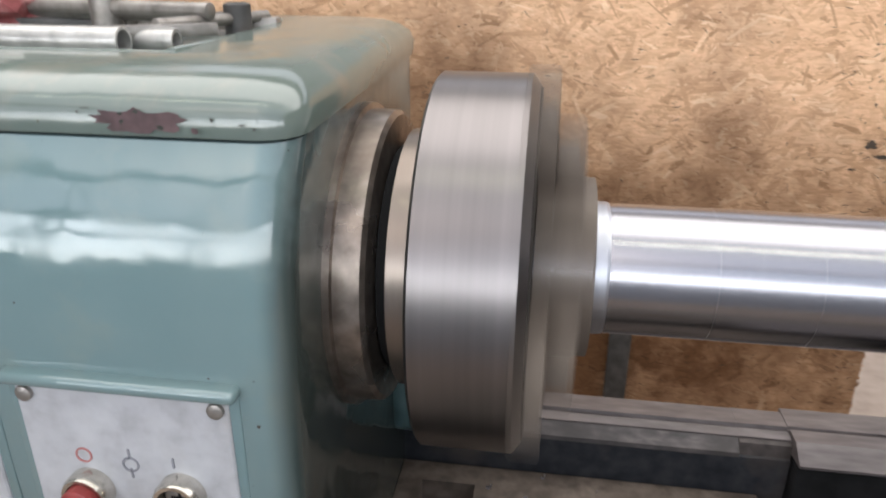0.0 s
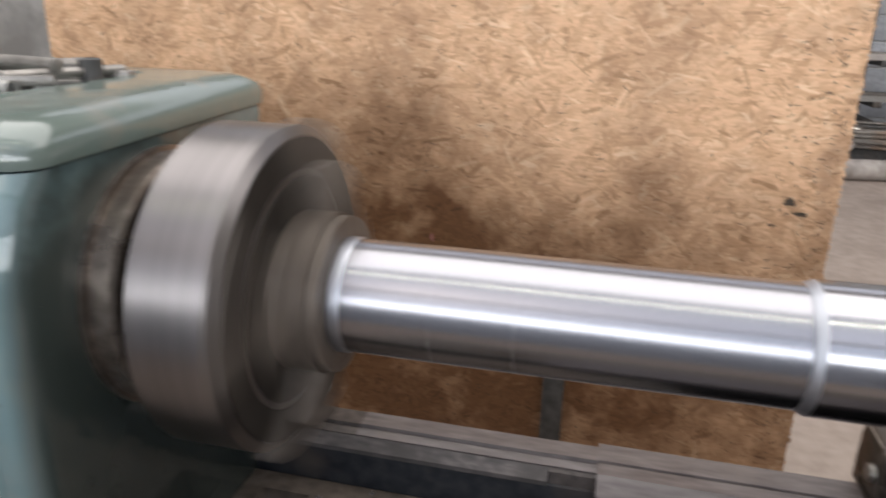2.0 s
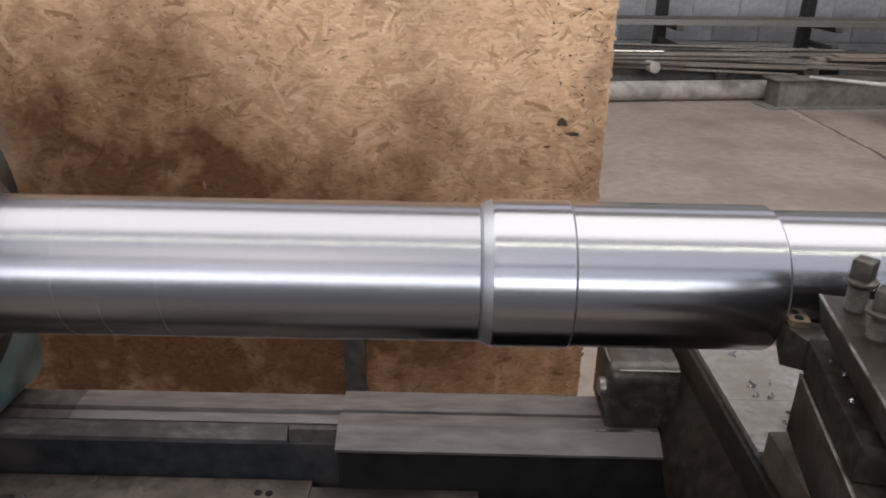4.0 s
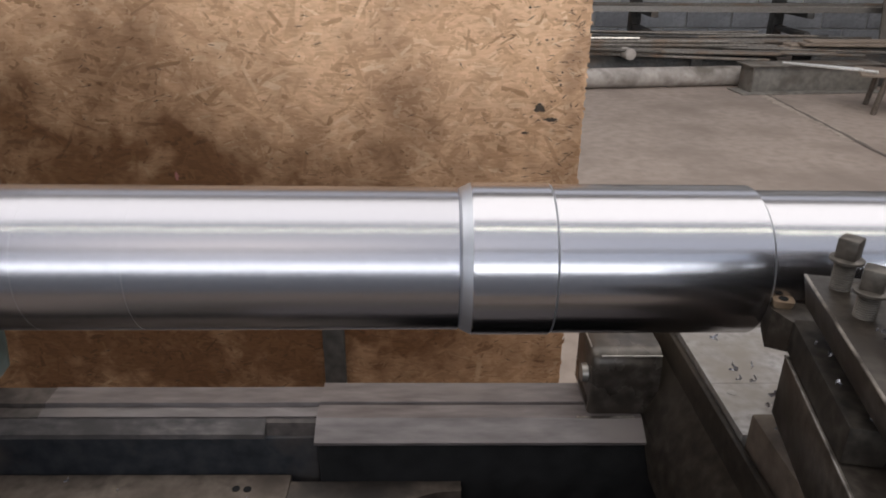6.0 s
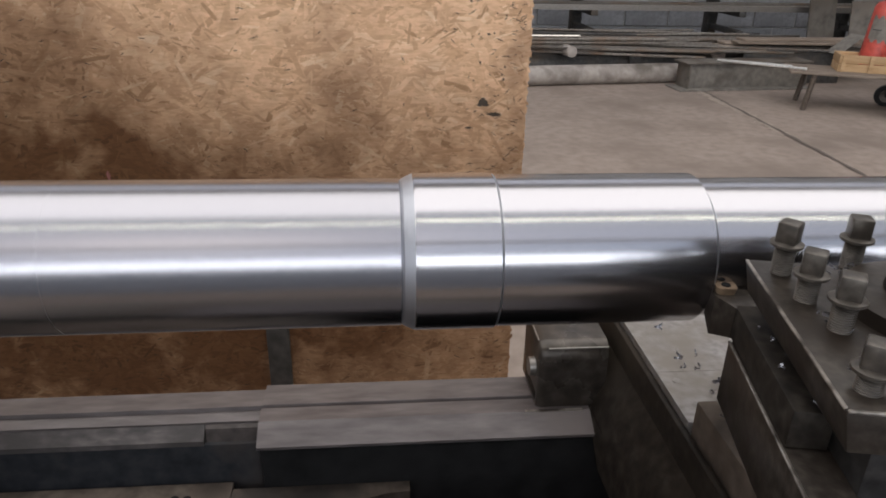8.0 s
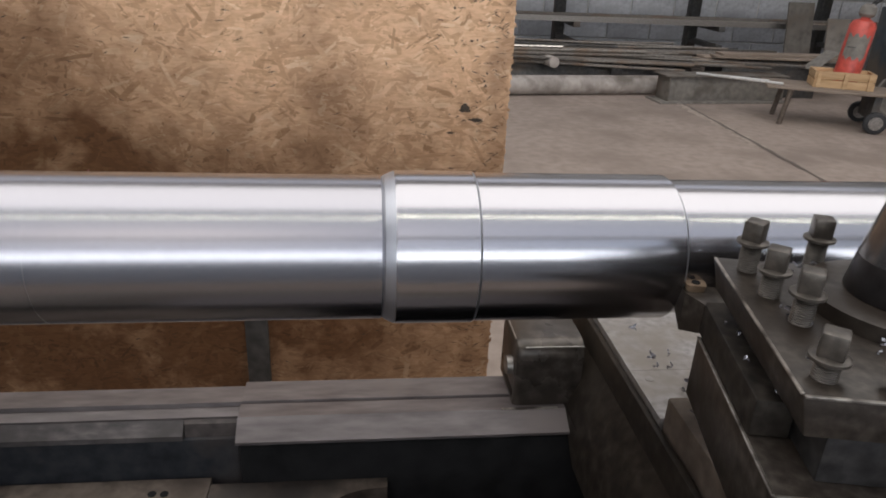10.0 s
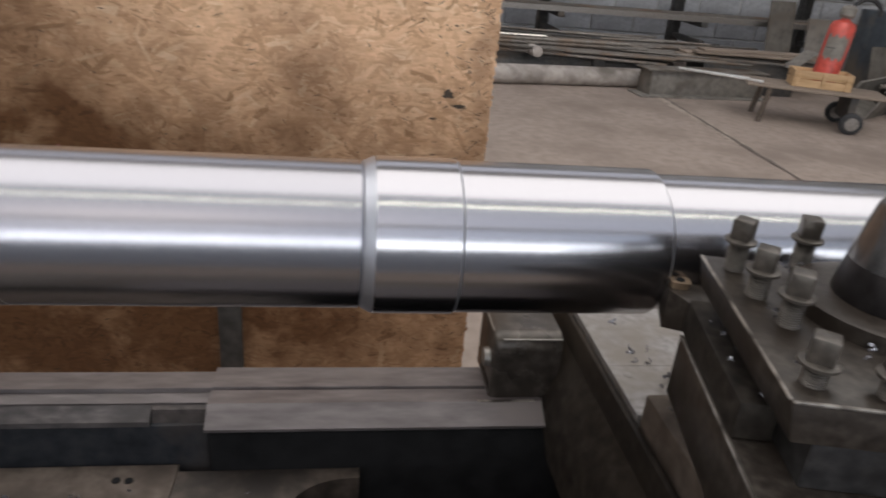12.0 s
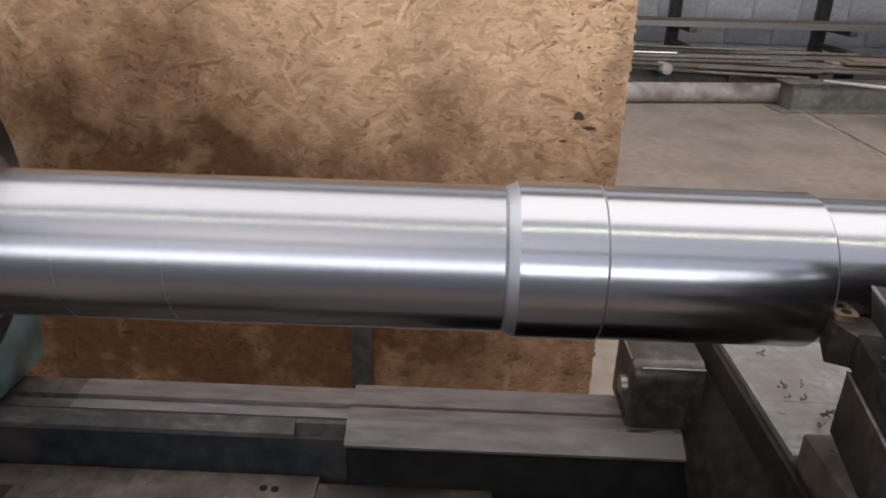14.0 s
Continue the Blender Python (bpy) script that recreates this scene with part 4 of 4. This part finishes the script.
# tool holder clamped in the post
th = thing("turning_tool", (0.153, -0.298, 0), "dark steel turning tool with a brown carbide insert", "turning tool", turn=TURNC)
part("shank", box(0.002, 0.030, 0.062, 0.225, 1.0565, 1.0865, 0.0015), SHANK, th, "dark oily tool shank")
b = bmesh.new()
for y, x0, x1, z0, z1 in ((0.205, 0.001, 0.030, 1.0568, 1.086), (0.222, -0.012, 0.028, 1.05, 1.088), (0.238, -0.014, 0.018, 1.062, 1.088)):
    for x, z in ((x0, z0), (x1, z0), (x1, z1), (x0, z1)):
        b.verts.new((x, y, z))
b.verts.ensure_lookup_table()
for s in (0, 4):
    for i in range(4):
        b.faces.new((b.verts[s + i], b.verts[s + (i + 1) % 4], b.verts[s + 4 + (i + 1) % 4], b.verts[s + 4 + i]))
b.faces.new(b.verts[0:4])
b.faces.new(b.verts[8:12])
part("tool_head", b, POST, th, "dark tool head", 20)
ins = part("insert", loft([(1.088, -0.010, 0.006, 0.2245, 0.238, 0.004), (1.0945, -0.011, 0.007, 0.2235, 0.239, 0.004)], 3), INSERT, th, "brown coated carbide insert")
part("insert_screw", spin([(1.0945, 0.0042), (1.0955, 0.0038), (1.0952, 0.002)], "Z", 16, None, Matrix.Translation((-0.002, 0.231, 0))), BLACK, ins)

# ---- steel chips ----


def chip_mesh(seed):
    r = random.Random(seed)
    b = bmesh.new()
    rows = []
    rad, turns = r.uniform(0.0022, 0.0036), r.uniform(0.5, 1.2)
    for i in range(9):
        a = 2 * math.pi * turns * i / 8
        p = Vector((rad * math.cos(a), rad * math.sin(a), 0.0015 + 0.0006 * i * r.uniform(0.5, 1.3)))
        rows.append([b.verts.new(p), b.verts.new(p + Vector((0, 0, r.uniform(0.0012, 0.0028))))])
    for p, q in zip(rows, rows[1:]):
        b.faces.new((p[0], q[0], q[1], p[1]))
    return finish("steel_chip", b, CHIPS, 60)


chips = [chip_mesh(i) for i in range(5)]


def chip(x, y, z, k=1.0):
    k *= 1.2
    o = new("steel_chip", rnd.choice(chips))
    o.matrix_basis = pose(x, y, z, rnd.uniform(-25, 25), rnd.uniform(-25, 25), rnd.uniform(0, 360)) @ Matrix.Scale(k, 4)
    tagged(o, "small curled steel chip lying on the lathe", "steel chip", "chips on the lathe")


for x, y in ((0.262, 0.118), (0.287, 0.126), (0.259, 0.098), (0.277, 0.094), (0.29, 0.062), (0.297, 0.066), (0.274, 0.048), (0.265, 0.19)):
    chip(x, y, 0.889, rnd.uniform(0.9, 1.3))
for x, y in ((-0.70, 0.12), (-0.64, 0.10), (-0.66, 0.06), (-0.50, 0.10), (-0.47, 0.06), (-0.42, 0.11), (-0.40, 0.04), (-0.55, 0.0), (-0.43, -0.04)):
    chip(x, y, 0.68, rnd.uniform(0.9, 1.4))
for x, y in ((0.212, -0.15), (0.20, -0.20), (0.232, -0.13), (0.25, -0.135), (0.262, -0.13), (0.33, -0.268)):
    chip(x, y, 1.133, rnd.uniform(0.7, 1.1))
for x, y in ((0.243, -0.04), (0.25, -0.08)):
    chip(x, y, 0.92)
chip(0.187, -0.066, 1.092, 1.0)
for i in range(14):
    chip(rnd.uniform(-0.70, -0.38), rnd.uniform(-0.08, 0.12), 0.68, rnd.uniform(0.7, 1.2))
for i in range(16):
    p = pose(0.153, -0.298, 0, 0, 0, TURNC) @ Vector((rnd.uniform(0.012, 0.14), rnd.uniform(0.015, 0.19), 0))
    chip(p.x, p.y, 1.133, rnd.uniform(0.45, 0.8))
for i in range(6):
    p = pose(0.153, -0.298, 0, 0, 0, TURNC) @ Vector((rnd.uniform(0.006, 0.02), 0.07 + 0.02 * i, 0))
    chip(p.x, p.y, 1.0865, rnd.uniform(0.4, 0.6))

for x, y in ((-0.62, 0.155), (-0.54, 0.14), (-0.36, 0.12), (-0.27, 0.10), (-0.21, 0.11), (-0.24, 0.06)):
    chip(x, y, 0.68, rnd.uniform(0.6, 1.0))

# ---- board screen behind the lathe ----
osb = thing("board_screen", (0, 0, 0), "stained oriented strand board standing behind the lathe", "board")
BX0, BX1, BZ0, BZ1, BY = -2.02, 0.272, 0.125, 1.66, 1.163
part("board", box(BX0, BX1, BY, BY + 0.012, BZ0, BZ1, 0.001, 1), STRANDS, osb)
r = random.Random(11)
vs, fs = [], []
for i in range(26000):
    u = r.random()
    ln, wd = (r.uniform(0.008, 0.022), r.uniform(0.001, 0.003)) if u < 0.35 else (r.uniform(0.018, 0.045), r.uniform(0.003, 0.009))
    a = r.gauss(0, 0.55) if r.random() < 0.6 else r.uniform(0, math.pi)
    cx, cz = r.uniform(BX0, BX1), r.uniform(BZ0, BZ1)
    y0 = BY - 0.0002 - r.random() * 0.0008
    ca, sa = math.cos(a), math.sin(a)
    t1, t2 = r.uniform(-0.0002, 0.0002), r.uniform(-0.0002, 0.0002)
    k = len(vs)
    cut = (r.uniform(0.7, 1), r.uniform(0.7, 1), r.uniform(0.5, 1), r.uniform(0.4, 1))
    edge = BX1 + r.choice((-0.004, -0.002, 0.0, 0.001, 0.003, 0.005))
    for u, v in ((-ln * cut[0], -wd * cut[2]), (ln * cut[1], -wd), (ln, wd * cut[3]), (0, wd), (-ln, wd * 0.8)):
        x, z = cx + u * ca - v * sa, cz + u * sa + v * ca
        x, z = min(max(x, BX0), edge), min(max(z, BZ0), BZ1)
        vs.append((x, y0 + t1 * u / ln + t2 * v / wd, z))
    fs.append(tuple(range(k, k + 5)))
me = bpy.data.meshes.new("strands")
me.from_pydata(vs, [], fs)
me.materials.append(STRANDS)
st = tagged(new("strand_surface", me), "pressed yellow-brown wood strands", kind="stuff")
st.parent = osb
# thin dark splinters and bark flecks
vs, fs = [], []
for i in range(760):
    ln, wd, a = r.uniform(0.003, 0.014), r.uniform(0.0006, 0.0016), r.gauss(0, 0.6)
    cx, cz = r.uniform(BX0, BX1 - 0.02), r.uniform(BZ0, BZ1)
    if i % 3 == 0:
        cx = BX1 - 0.01 - abs(r.gauss(0, 0.07))
    ca, sa = math.cos(a), math.sin(a)
    k = len(vs)
    for u, v in ((-ln, 0), (0, -wd), (ln, wd * 0.3), (ln * 0.2, wd)):
        vs.append((cx + u * ca - v * sa, BY - 0.0013, cz + u * sa + v * ca))
    fs.append((k, k + 1, k + 2, k + 3))
me = bpy.data.meshes.new("splinters")
me.from_pydata(vs, [], fs)
me.materials.append(SCUFF)
st = tagged(new("bark_fleck", me), "dark bark flecks and splinters", kind="stuff")
st.parent = osb
strand_meshes = []
for i in range(8):
    ln, wd = 0.016 + 0.005 * i, 0.0022 + 0.0016 * (i % 4)
    b = bmesh.new()
    lo = [b.verts.new((u * ln, 0, v * wd)) for u, v in ((-1, -0.6), (0.8, -1), (1, 0.4), (0.1, 1), (-0.9, 0.7))]
    hi = [b.verts.new((v.co.x, -0.0002, v.co.z)) for v in lo]
    b.faces.new(hi)
    for p in range(5):
        b.faces.new((lo[p], lo[(p + 1) % 5], hi[(p + 1) % 5], hi[p]))
    strand_meshes.append(finish("strand", b, LONESTRAND))
for i in range(260):
    o = new("strand", strand_meshes[i % 8])
    o.parent = osb
    o.matrix_basis = pose(r.uniform(-1.3, 0.20), BY - 0.0011 - 0.000003 * i, r.uniform(0.76, 1.45), 0, math.degrees(r.gauss(0, 0.7)), 0)
part("scuff", blotch(0.16, 0.985, 0.017, 0.012, BY - 0.0034, 4), SCUFF, osb, "black tarry scuff", None)
part("scuff", blotch(0.19, 0.955, 0.022, 0.006, BY - 0.0034, 9), SCUFF, osb, "black tarry scuff", None)
part("scuff", blotch(0.125, 0.92, 0.012, 0.003, BY - 0.0034, 12), SCUFF, osb, "black tarry scuff", None)
part("red_mark", blotch(-0.785, 0.80, 0.005, 0.013, BY - 0.0034, 6), MARKRED, osb, "short red crayon mark", None)
for i in range(26):
    part("splinter_hole", blotch(r.uniform(0.12, 0.26), r.uniform(1.0, 1.42), r.uniform(0.002, 0.005), r.uniform(0.0015, 0.004), BY - 0.0033, 40 + i, 9), SCUFF, osb, "", None)
part("leg", box(-0.43, -0.368, BY - 0.022, BY - 0.001, 0, 0.62, 0.002), DARKSTEEL, osb, "dark flat steel leg")

# ---- stock along the rear wall ----
solid("large_pipe", rod((0.4, 6.30, 0.098), (3.02, 6.66, 0.098), 0.098, 32, None, 0.07), PALEPIPE, "pale scaly steel pipe lying on the floor", "pipe")
solid("large_pipe", rod((0.2, 6.72, 0.13), (3.5, 7.0, 0.13), 0.13, 32, None, 0.11), DARKSTEEL, "dark steel pipe lying behind a pale one", "pipe")
solid("round_log", rod((1.86, 6.55, 0.315), (1.70, 7.3, 0.32), 0.055, 24), PALEPIPE, "short pale round bar lying across dark pipes", "round bar")
rack = thing("bar_rack", (0, 0, 0), "dark steel cantilever rack along the block wall", "rack")
for x in (0.6, 2.35, 4.1, 5.85, 7.6):
    part("post", box(x - 0.06, x + 0.06, 8.3, 8.45, 0, 2.6, 0.004), DARKSTEEL, rack)
    for z in (0.42, 0.63, 1.05):
        part("arm", box(x - 0.04, x + 0.04, 7.55, 8.3, z - 0.06, z, 0.004), DARKSTEEL, rack)
rr = random.Random(21)


def bar(x0, x1, y, z, r, dy=0.0, dz=0.0, mat=None):
    solid("steel_bar", rod((x0, y, z + r), (x1, y + dy, z + r + dz), r, 8), mat or BARSTEEL, "long dusty steel bar in the stock rack", "steel bar", "bars in the rack")


for z, n in ((0.63, 10), (1.05, 10)):
    for i in range(n):
        bar(rr.uniform(-0.4, 0.9), rr.uniform(6.5, 8.5), 7.6 + i * 0.07, z, rr.uniform(0.014, 0.032), 0, rr.choice((0, 0.03, 0.06)))
solid("angle_iron", extrude_x([(7.55, 0.63), (7.55, 0.69), (7.556, 0.69), (7.556, 0.636), (7.63, 0.636), (7.63, 0.63)], 0.3, 8.4), GREYSTEEL, "long pale angle iron at the front of the rack", "angle iron", smooth=None)
solid("angle_iron", extrude_x([(7.55, 1.05), (7.55, 1.11), (7.556, 1.11), (7.556, 1.056), (7.63, 1.056), (7.63, 1.05)], 0.3, 8.4), PALEPIPE, "long pale angle iron at the front of the rack", "angle iron", smooth=None)
for i in range(34):
    y = 6.75 + rr.uniform(0, 0.9)
    x0 = rr.uniform(-0.6, 1.0)
    bar(x0, x0 + rr.uniform(3.0, 4.6), y, 0.30 + 0.09 * rr.random() * (y - 6.4), rr.uniform(0.008, 0.018), rr.uniform(-0.3, 0.1), rr.uniform(-0.07, 0.03))
bar(0.7, 3.1, 6.70, 0.362, 0.02, 0.05)
bar(0.8, 2.9, 6.71, 0.402, 0.019, 0.03)
bar(1.2, 1.97, 6.7, 0.44, 0.012, 0.02, 0, CHROME)
for i in range(40):
    y = 6.72 + rr.uniform(0, 1.0)
    x0 = rr.uniform(-0.4, 2.2)
    bar(x0, x0 + rr.uniform(1.8, 3.6), y, 0.305 + 0.012 * (i % 5) + 0.06 * rr.random() * (y - 6.5), rr.uniform(0.006, 0.014), rr.uniform(-0.35, 0.25), rr.uniform(-0.04, 0.03), DARKSTEEL if i % 3 == 0 else None)
for x in (1.0, 2.6, 4.4):
    solid("stock_bearer", box(x - 0.06, x + 0.06, 6.75, 7.9, 0.0, 0.30, 0.006), DARKSTEEL, "dark steel bearer under the bar stock", "bearer")
# riveted box beam
beam = thing("steel_beam", (2.98, 6.2, 0), "grey steel I-section beam lying on the floor", "beam", turn=6)
part("flange", box(-0.12, 1.35, -0.06, 0.26, 0, 0.016, 0.003), GREYLABEL, beam)
part("flange", box(-0.06, 1.35, 0, 0.26, 0.256, 0.272, 0.003), DUSTY, beam)
part("web", box(0, 1.35, 0.05, 0.065, 0.016, 0.256, 0.001), GREYLABEL, beam)
part("stiffener", box(-0.012, 0.0, 0.005, 0.25, 0.016, 0.256, 0.001), DUSTY, beam)
for i in range(5):
    y = 6.7 + 0.1 * (i % 3)
    solid("old_plank", box(-0.75, 0.75, -0.09, 0.09, 0, 0.022, 0.003, 1, None, pose(4.15 + 0.08 * i, y, 0.32 + 0.024 * i, 0, 0, rr.uniform(-6, 6))), PLANK, "grey-brown weathered plank stacked on bar stock", "plank", "stacked planks")
solid("plank_support", box(3.7, 4.8, 6.6, 7.0, 0, 0.32, 0.006), DARKSTEEL, "dark steel block under stacked planks", "steel block")
solid("bent_sheet", box(-0.16, 0.16, -0.1, 0.1, 0, 0.006, 0.001, 1, None, pose(4.72, 6.5, 0.42, 0, -35, 8)), GREYLABEL, "bent grey sheet offcut on the planks", "sheet offcut")
for x0, y0, x1, y1 in ((3.28, 6.30, 3.68, 5.42), (3.37, 6.24, 3.62, 5.56)):
    solid("bright_rod", rod((x0, y0, 0.2855), (x1, y1, 0.3495), 0.013, 12), BRIGHTROD, "bright drawn steel rod between the beam and the cart", "rod", "bright rods")
# handcart
cart = thing("hand_cart", (3.62, 5.62, 0), "low rusty steel hand cart with rubber wheels", "hand cart", turn=-22)
part("deck", box(0, 1.2, -0.25, 0.25, 0.315, 0.335, 0.004), PLANK, cart, "worn brown deck")
for y in (-0.22, 0.22):
    part("leg", rod((0.16, y, 0), (0.20, y, 0.315), 0.024, 10), JAW, cart)
for y in (-0.27, 0.27):
    w = part("wheel", spin([(-0.03, 0.05), (-0.03, 0.08), (-0.02, 0.095), (0.02, 0.095), (0.03, 0.08), (0.03, 0.05)], "Y", 28, None, Matrix.Translation((0.92, y, 0.095))), RUBBER, cart)
    part("hub", spin([(-0.035, 0.03), (-0.034, 0.058), (0.034, 0.058), (0.035, 0.03)], "Y", 20, None, Matrix.Translation((0.92, y, 0.095))), GREYSTEEL, w)
part("axle", rod((0.92, -0.27, 0.095), (0.92, 0.27, 0.095), 0.014, 10), DARKSTEEL, cart)
part("bracket", box(0.89, 0.95, -0.2, 0.2, 0.10, 0.315, 0.003), DARKSTEEL, cart)
crate = thing("pine_crate", (4.0, 5.52, 0.336), "small pine crate standing on the hand cart", "crate", turn=-22)
for z in (0.0, 0.075):
    part("board", box(0, 0.5, -0.14, -0.122, z, z + 0.068, 0.002, 1), PINE, crate)
    part("board", box(0, 0.5, 0.122, 0.14, z, z + 0.068, 0.002, 1), PINE, crate)
    part("board", box(0, 0.018, -0.122, 0.122, z, z + 0.068, 0.002, 1), PINE, crate)
    part("board", box(0.482, 0.5, -0.122, 0.122, z, z + 0.068, 0.002, 1), PINE, crate)
part("floor_board", box(0.018, 0.482, -0.12, 0.12, 0.002, 0.02), PINE, crate)
for x in (0.02, 0.24, 0.44):
    part("batten", box(x, x + 0.035, -0.155, -0.141, 0.0, 0.143, 0.002, 1), PINE, crate)
ext = thing("red_canister", (4.30, 5.46, 0.358), "upright red canister with a grey label in a crate", "canister", turn=0)
ext.matrix_basis = pose(4.29, 5.46, 0.370, 0, 5, 0)
part("tank", spin([(0, 0.09), (0.01, 0.110), (0.50, 0.110), (0.54, 0.09), (0.56, 0.04), (0.58, 0.035)], "Z", 36), RED, ext, "faded red painted tank")
part("cap", spin([(0.575, 0.05), (0.60, 0.07), (0.66, 0.065), (0.69, 0.03)], "Z", 28), GREYLABEL, ext, "dull grey cap")
b = bmesh.new()
for i in range(13):
    a = radians(185 + 100 * i / 12)
    for z in (0.22, 0.42):
        b.verts.new((0.1125 * math.cos(a), 0.1125 * math.sin(a), z + 0.02 * math.sin(i * 1.7)))
b.verts.ensure_lookup_table()
for i in range(12):
    b.faces.new((b.verts[2 * i], b.verts[2 * i + 2], b.verts[2 * i + 3], b.verts[2 * i + 1]))
part("label", b, GREYLABEL, ext, "grey paper label")
part("label_bars", box(-0.09, -0.02, -0.1145, -0.112, 0.31, 0.32, 0, 1, None, pose(0, 0, 0, 0, 0, -25)), DARKSTEEL, ext)
b = bmesh.new()
arc = [(0.02 + 0.15 * (1 - math.cos(radians(a))), 0.0, 0.64 + 0.12 * math.sin(radians(a))) for a in range(0, 181, 15)]
for p, q in zip(arc, arc[1:]):
    rod(p, q, 0.02, 10, b)
part("hose", b, RUBBER, ext, "black rubber hose loop")
# scrap by the wall
chan = [(0, 0), (0, 0.26), (0.02, 0.26), (0.02, 0.02), (0.26, 0.02), (0.26, 0.26), (0.28, 0.26), (0.28, 0)]


def channel(at, turn, length, roll, mat, label):
    o = solid("steel_channel", extrude_x(chan, 0, length), mat, label, "steel channel", smooth=None)
    o.matrix_basis = pose(*at, roll, 0, turn)


channel((5.0, 5.65, 0.0), 35, 0.9, 25, GREYLABEL, "dusty steel channel offcut tipped on the floor")
channel((5.55, 5.5, 0.0), 12, 1.3, 0, PLANK, "dusty steel channel offcut on the floor")
channel((5.7, 5.9, 0.0), 60, 0.8, 8, DARKSTEEL, "dark steel channel offcut in the scrap pile")
for i in range(9):
    solid("scrap_piece", box(-0.22, 0.22, -0.05, 0.05, -0.03, 0.03, 0.006, 1, None, pose(5.3 + rr.uniform(0, 1.5), 5.55 + rr.uniform(0, 0.9), 0.06 + rr.uniform(0, 0.2), rr.uniform(-20, 20), rr.uniform(-15, 15), rr.uniform(0, 180))), rr.choice([PLANK, DARKSTEEL, GREYLABEL]), "dusty steel offcut in the scrap pile", "steel offcut", "scrap offcuts")
solid("round_blank", spin([(-0.06, 0.22), (-0.055, 0.235), (0.055, 0.235), (0.06, 0.22)], "Y", 40, None, Matrix.Translation((6.35, 6.3, 0.82))), RUSTY, "large round rusty blank on a cabinet", "steel blank")
cab = thing("steel_cabinet", (5.7, 6.5, 0), "dark blue-grey steel cabinet by the wall", "cabinet")
part("body", box(0, 1.2, 0.02, 0.6, 0, 0.95, 0.01), CABINET, cab)
for x in (0.015, 0.605):
    d = part("door", box(x, x + 0.58, 0.0, 0.019, 0.05, 0.92, 0.004), CABINET, cab)
    part("handle", rod((x + 0.5 if x < 0.1 else x + 0.08, -0.02, 0.5), (x + 0.5 if x < 0.1 else x + 0.08, -0.02, 0.62), 0.008, 8), GREYSTEEL, d)
solid("blank_support", box(6.15, 6.55, 6.2, 6.4, 0, 0.585, 0.01), DUSTY, "dusty brown steel pedestal under a round blank", "pedestal")

# plates leaning on the rack and the cabinet
for x, y, w, h, tilt, turn in ((4.95, 7.25, 0.34, 0.95, 10, 6), (5.35, 7.1, 0.30, 0.80, 13, -5), (5.62, 6.35, 0.26, 0.62, 12, 12), (6.75, 6.38, 0.30, 0.5, 8, -8)):
    o = solid("steel_plate", box(-w / 2, w / 2, -0.012, 0.012, 0, h, 0.003, 1), DUSTY, "dusty grey steel plate leaning by the wall", "steel plate", "leaning plates")
    o.matrix_basis = pose(x, y, 0.005, -tilt, 0, turn)
for i in range(10):
    x, y = 5.1 + rr.uniform(0, 1.9), 5.75 + rr.uniform(0, 0.5)
    solid("steel_bar", rod((x, y, 0.05 + 0.03 * i), (x + rr.uniform(0.4, 0.9), y + rr.uniform(-0.2, 0.2), 0.08 + 0.025 * i), rr.uniform(0.012, 0.03), 8), BARSTEEL, "short dusty steel bar on the scrap pile", "steel bar", "bars on the scrap pile")


# ---- what moves ----
def motions():
    step = 88.0
    for ob in (chuck, shaft):
        walk(ob, [(i / FPS, pose(0, 0, AX, step * i, 0, 0)) for i in range(14 * FPS + 1)])


motions()
